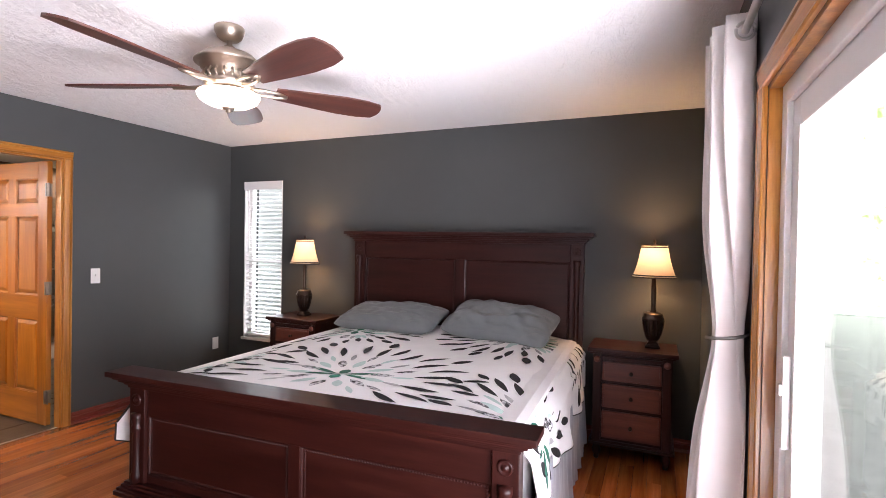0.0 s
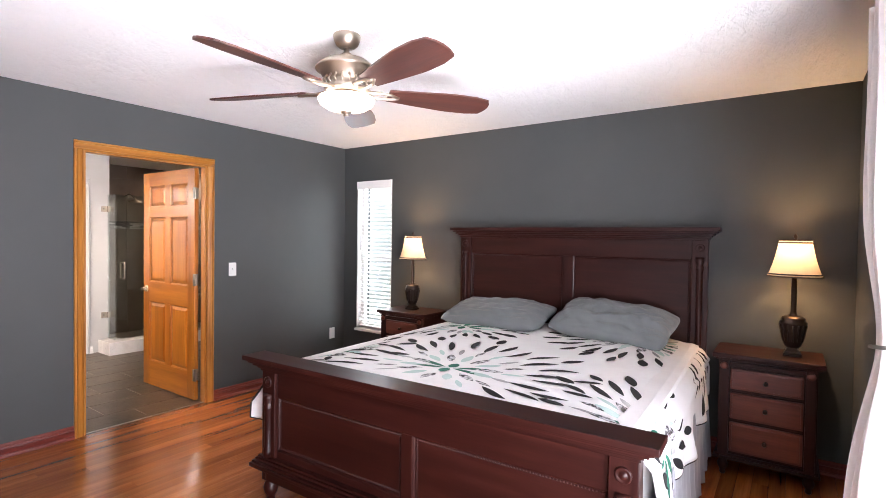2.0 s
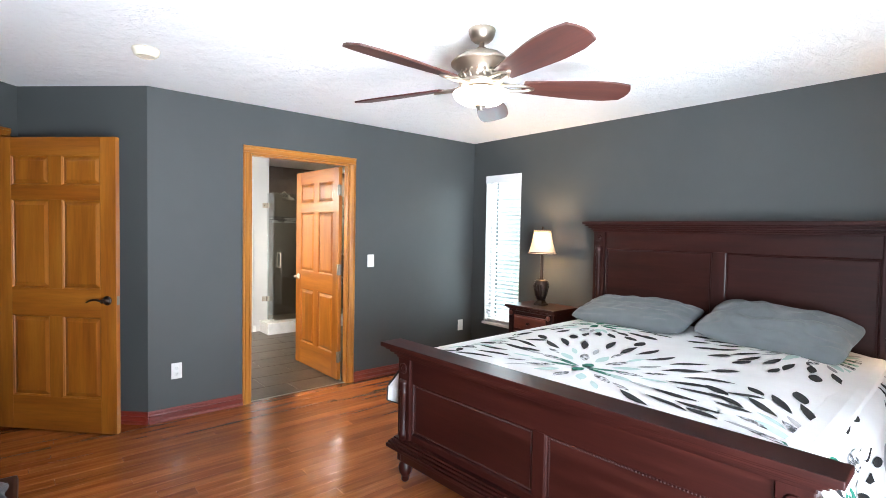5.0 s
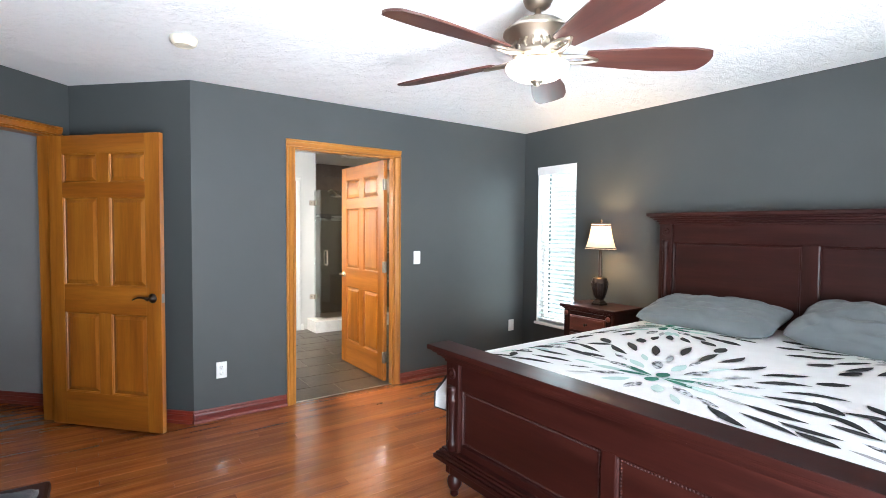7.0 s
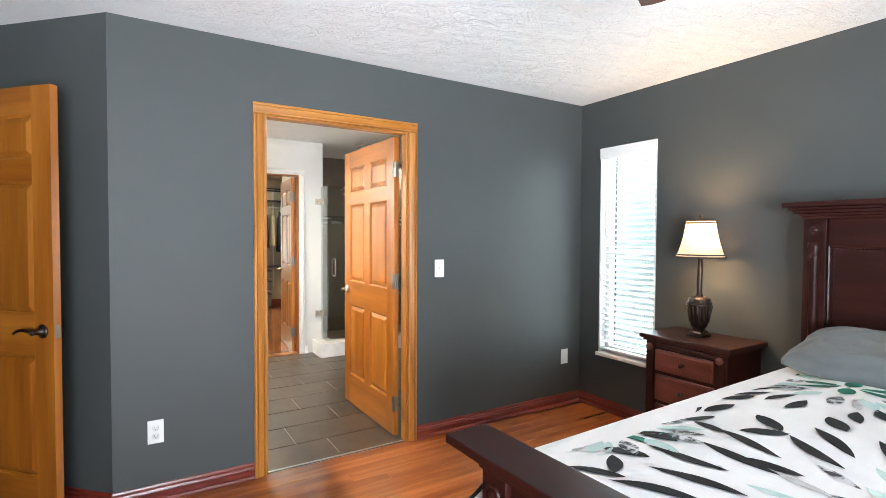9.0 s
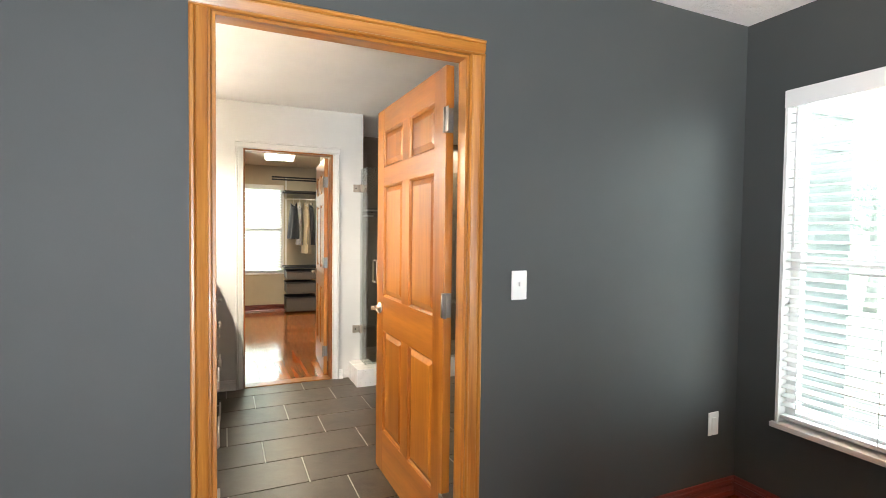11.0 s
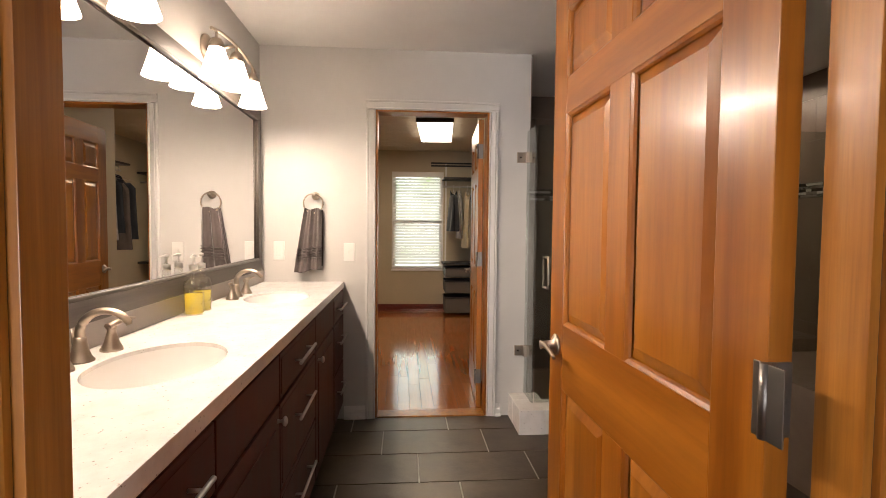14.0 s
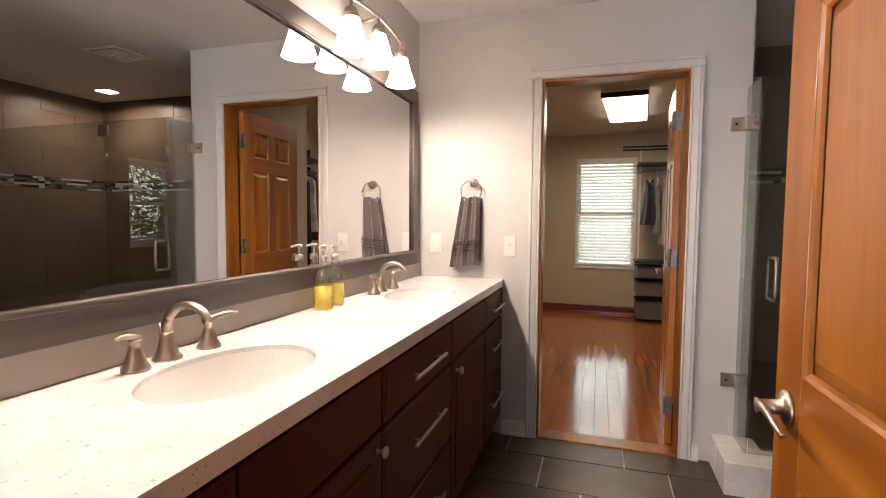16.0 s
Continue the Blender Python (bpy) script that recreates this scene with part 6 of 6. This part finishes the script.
part("lower_shelf", boxed(XC + 0.02, 2.44, 0.74, XC + 0.42, 3.74, 0.77, bev=0.002), BLACKP, sys_)


def wire_basket(z, hgt):
    ob = thing("drawer_basket", "grey mesh basket drawer with black rim in the closet", "basket", pose(XC + 0.03, 2.46, z), "basket drawers")
    part("rim", boxed(0, 0, hgt - 0.02, 0.42, 0.5, hgt, bev=0.004), BLACKP, ob)
    bm = bmesh.new()
    box(bm, 0.01, 0.01, 0, 0.41, 0.49, hgt - 0.02, bev=0.01)
    part("mesh_body", bm, MESHB, ob)
    for k in range(9):
        part("wire", tube(bmesh.new(), [(0.414, 0.03 + 0.055 * k, 0.005), (0.414, 0.03 + 0.055 * k, hgt - 0.01)], 0.0014, 5), MESHB, ob)


for z, hgt in ((0.56, 0.14), (0.33, 0.18), (0.03, 0.24)):
    wire_basket(z, hgt)


def garment(y, mat, width, length, label, lean=0.0, m=None):
    ob = thing("hanging_garment", label, "clothes", m or pose(XC + 0.30, y, 1.88), "clothes on the closet rod")
    part("hanger", tube(bmesh.new(), [(0, 0, 0.012), (0.012, 0, 0.02), (0.01, 0, -0.02), (0, 0, -0.05), (-0.19, 0, -0.13), (0, 0, -0.1), (0.19, 0, -0.13), (0, 0, -0.05)], 0.0035, 6), PLASTIC, ob)
    bm = bmesh.new()
    nu, nz = 30, 24
    for s in (-1, 1):
        g = []
        for j in range(nz + 1):
            t = j / nz
            z = -0.055 - t * length
            hw = (0.06 + 0.15 * min(1, t * 5)) if t < 0.2 else 0.21 + 0.03 * t
            row = []
            for i in range(nu + 1):
                a = 2 * i / nu - 1
                th = width / 2 * (1 - a * a) ** 0.5 * (0.5 + 0.5 * t) + 0.004
                row.append(bm.verts.new((a * hw, s * th + 0.012 * math.sin(a * 9 + t * 3) * t + lean * t, z - 0.06 * a * a * (1 if t < 0.1 else 0))))
            g.append(row)
        for j in range(nz):
            for i in range(nu):
                f = bm.faces.new([g[j][i], g[j][i + 1], g[j + 1][i + 1], g[j + 1][i]])
                f.smooth = True
    part("cloth", bm, mat, ob)
    return ob


garment(2.59, NAVY, 0.18, 0.60, "dark jacket hanging on the closet rod")
garment(2.79, CREAMC, 0.12, 0.84, "cream garment hanging on the closet rod")
garment(2.87, NAVY, 0.08, 0.70, "dark shirt hanging on the closet rod")
garment(3.0, CREAMC, 0.07, 0.66, "tan shirt hanging on the closet rod")
garment(3.15, NAVY, 0.10, 0.78, "dark coat hanging on the closet rod")
garment(2.68, QGREY, 0.06, 0.70, "grey patterned top hanging on the closet rod")
garment(3.32, QGREY, 0.09, 0.7, "grey patterned shirt hanging on the closet rod")


def shelf_rack():
    """Stocked shelving on the far side of the closet, seen past the open door."""
    ob = thing("closet_shelves", "dark shelves stocked with shoes and folded things", "shelf", pose(-9.9, 3.40, 0))
    for z in (1.30, 1.62, 2.0):
        part("shelf", boxed(0, 0, z, 1.6, 0.34, z + 0.025, bev=0.002), BLACKP, ob)
    for x in (0.0, 0.8, 1.58):
        part("bracket", boxed(x, 0.30, 0.3, x + 0.02, 0.345, 2.2, bev=0.001), BLACKP, ob)
    part("side_rod", tube(bmesh.new(), [(0, 0.12, 1.94), (1.6, 0.12, 1.94)], 0.013, 12), STEEL, ob)
    for x in (0.01, 0.81, 1.59):
        part("rod_hook", tube(bmesh.new(), [(x, 0.14, 2.0), (x, 0.12, 1.94)], 0.006, 8), STEEL, ob)
    return ob


shelf_rack()
wear = ((NAVY, "black coat hanging on the side rod"), (TOWEL, "brown jacket hanging on the side rod"), (NAVY, "black dress hanging on the side rod"), (QGREY, "grey print blouse hanging on the side rod"), (NAVY, "dark blazer hanging on the side rod"), (QSPOT, "flecked shirt hanging on the side rod"))
for k in range(11):
    cloth_mat, words = wear[k % 6]
    garment(0, cloth_mat, 0.11, (0.78, 0.9, 0.7)[k % 3], words, 0.0, pose(-9.82 + 0.14 * k, 3.52, 1.94, 0, 0, 90))

# ---- trees outside ----


def tree(place, h, seed, leaf, label):
    r = random.Random(seed)
    ob = thing("tree", label, "tree", pose(*place))
    bm = bmesh.new()
    tube(bm, [(0, 0, 0), (0.05, 0.02, h * 0.3), (-0.04, 0.05, h * 0.7), (0, 0, h * 0.95)], 0.13, 10, 0.03)
    tips = []
    for k in range(16):
        z = h * r.uniform(0.2, 0.85)
        a, ln = r.uniform(0, 6.28), h * 0.33 * (1.1 - z / h) + 0.3
        tip = (ln * math.cos(a), ln * math.sin(a), z + r.uniform(-0.1, 0.4))
        tube(bm, [(0, 0, z - 0.1), (tip[0] * 0.5, tip[1] * 0.5, z + 0.1), tip], 0.035, 6, 0.008)
        tips.append(tip)
    part("trunk", bm, BARK, ob)
    bm = bmesh.new()
    for tip in tips:
        for _ in range(280):
            t = r.uniform(0.25, 1.1)
            c = Vector((tip[0] * t, tip[1] * t, tip[2])) + Vector((r.gauss(0, 0.25), r.gauss(0, 0.25), r.gauss(0, 0.2)))
            e = Euler((r.uniform(0, 6), r.uniform(0, 6), r.uniform(0, 6))).to_matrix()
            s = r.uniform(0.035, 0.07)
            vs = [bm.verts.new(c + e @ Vector(p) * s) for p in ((-1, 0, 0), (0, 0.45, 0.1), (1, 0, 0), (0, -0.45, 0.1))]
            bm.faces.new(vs)
    part("crown", bm, leaf, ob)


tree((-8.6, 15.0, -0.34), 3.2, 4, WASHEDLEAF, "leafy tree in glare-paled colours outside the bedroom window")
tree((-2.1, 7.4, -0.34), 3.3, 3, LEAF, "leafy green tree outside the bathroom window")


# ---- floors, piece by piece ----


def plank_mesh(w, ln, along_y, mat, name="plank"):
    bm = bmesh.new()
    g, e, t = 0.0004, 0.0007, 0.016
    a, b = w / 2 - g, ln / 2 - g
    lo = [bm.verts.new(p) for p in ((-a, -b, -t), (a, -b, -t), (a, b, -t), (-a, b, -t))]
    mi = [bm.verts.new(p) for p in ((-a, -b, -e), (a, -b, -e), (a, b, -e), (-a, b, -e))]
    hi = [bm.verts.new(p) for p in ((-a + e, -b + e, 0), (a - e, -b + e, 0), (a - e, b - e, 0), (-a + e, b - e, 0))]
    for p, q in ((lo, mi), (mi, hi)):
        for k in range(4):
            bm.faces.new([p[k], p[(k + 1) % 4], q[(k + 1) % 4], q[k]])
    bm.faces.new(hi)
    return mesh_of(name, bm, mat)


PW = 0.0826
frng = random.Random(11)
planks = {}


def floor_rows(parent, x0, x1, y0, y1, lens):
    n = int(round((x1 - x0) / PW))
    w = (x1 - x0) / n
    for k in range(n):
        y = y0
        first = True
        while y < y1 - 1e-4:
            ln = frng.choice(lens) * (frng.choice((0.35, 0.6, 0.85)) if first else 1)
            ln = round(min(ln, y1 - y), 3)
            if y1 - y - ln < 0.15:
                ln = round(y1 - y, 3)
            key = (round(w, 4), ln)
            if key not in planks:
                planks[key] = plank_mesh(w, ln, True, FLOORW)
            ob = new("plank", planks[key])
            ob.parent = parent
            ob.location = (x0 + (k + 0.5) * w, y + ln / 2, 0)
            y += ln
            first = False


fl = tagged(part("floor", boxed(-6.6, -3.0, -0.03, XE + 0.0, YN, -0.0165), DGROUT), "glossy reddish oak strip floor of the bedroom", "floor", "", "structure")
floor_rows(fl, XD - 0.004, XE + 0.005, YS, YN, (1.1, 1.4, 1.7, 2.0))


def joined_boards(bm, x0, x1, y0, y1, w, along_x, rng):
    n = int(round(((y1 - y0) if along_x else (x1 - x0)) / w))
    for k in range(n):
        p = x0 if along_x else y0
        end = x1 if along_x else y1
        while p < end - 0.01:
            ln = min(rng.uniform(0.5, 1.5), end - p)
            q = p + ln
            if along_x:
                a0, a1, b0, b1 = p, q, y0 + k * w, y0 + (k + 1) * w
            else:
                a0, a1, b0, b1 = x0 + k * w, x0 + (k + 1) * w, p, q
            g, e = 0.0004, 0.0007
            mi = [bm.verts.new(v) for v in ((a0 + g, b0 + g, -e), (a1 - g, b0 + g, -e), (a1 - g, b1 - g, -e), (a0 + g, b1 - g, -e))]
            hi = [bm.verts.new(v) for v in ((a0 + g + e, b0 + g + e, 0), (a1 - g - e, b0 + g + e, 0), (a1 - g - e, b1 - g - e, 0), (a0 + g + e, b1 - g - e, 0))]
            for j in range(4):
                bm.faces.new([mi[j], mi[(j + 1) % 4], hi[(j + 1) % 4], hi[j]])
            bm.faces.new(hi)
            p = q
    return bm


jr = random.Random(5)
tagged(part("hall_boards", joined_boards(bmesh.new(), -6.6, XD - 0.004, -3.0, 0.82, PW, False, jr), FLOORW, fl), "", "", "", "stuff")
tagged(part("closet_floor", joined_boards(bmesh.new(), XC, XB2, 0.6, 3.75, 0.0875, True, jr), FLOORC), "glossy oak strip floor of the closet", "floor", "", "structure")

bf = tagged(part("bath_floor", boxed(XB2, YB, -0.03, XD2 + 0.06, YBN, -0.004), GROUT), "dark slate tile floor with pale joints", "floor", "", "structure")
tagged(part("shower_floor", boxed(SX, 2.71, -0.03, XB2, YBN, 0.02), SHTILE), "brown tiled shower floor", "floor", "", "structure")
TW, TL, TG = 0.32, 0.613, 0.007
tiles = {}
tx = -4.06
row = 0
while tx > XB + 0.01:
    x0 = max(tx - TW, XB)
    y = YB - TL * ((0.35 + row / 3) % 1.0)
    while y < YBN:
        a, b = max(y, YB), min(y + TL, YBN)
        if b - a > 0.03:
            key = (round(tx - x0, 3), round(b - a, 3))
            if key not in tiles:
                tiles[key] = plank_mesh(key[0] - TG, key[1] - TG, True, SLATE, "tile")
            ob = new("tile", tiles[key])
            ob.parent = bf
            ob.location = ((tx + x0) / 2, (a + b) / 2, 0.0)
        y += TL
    tx -= TW
    row += 1
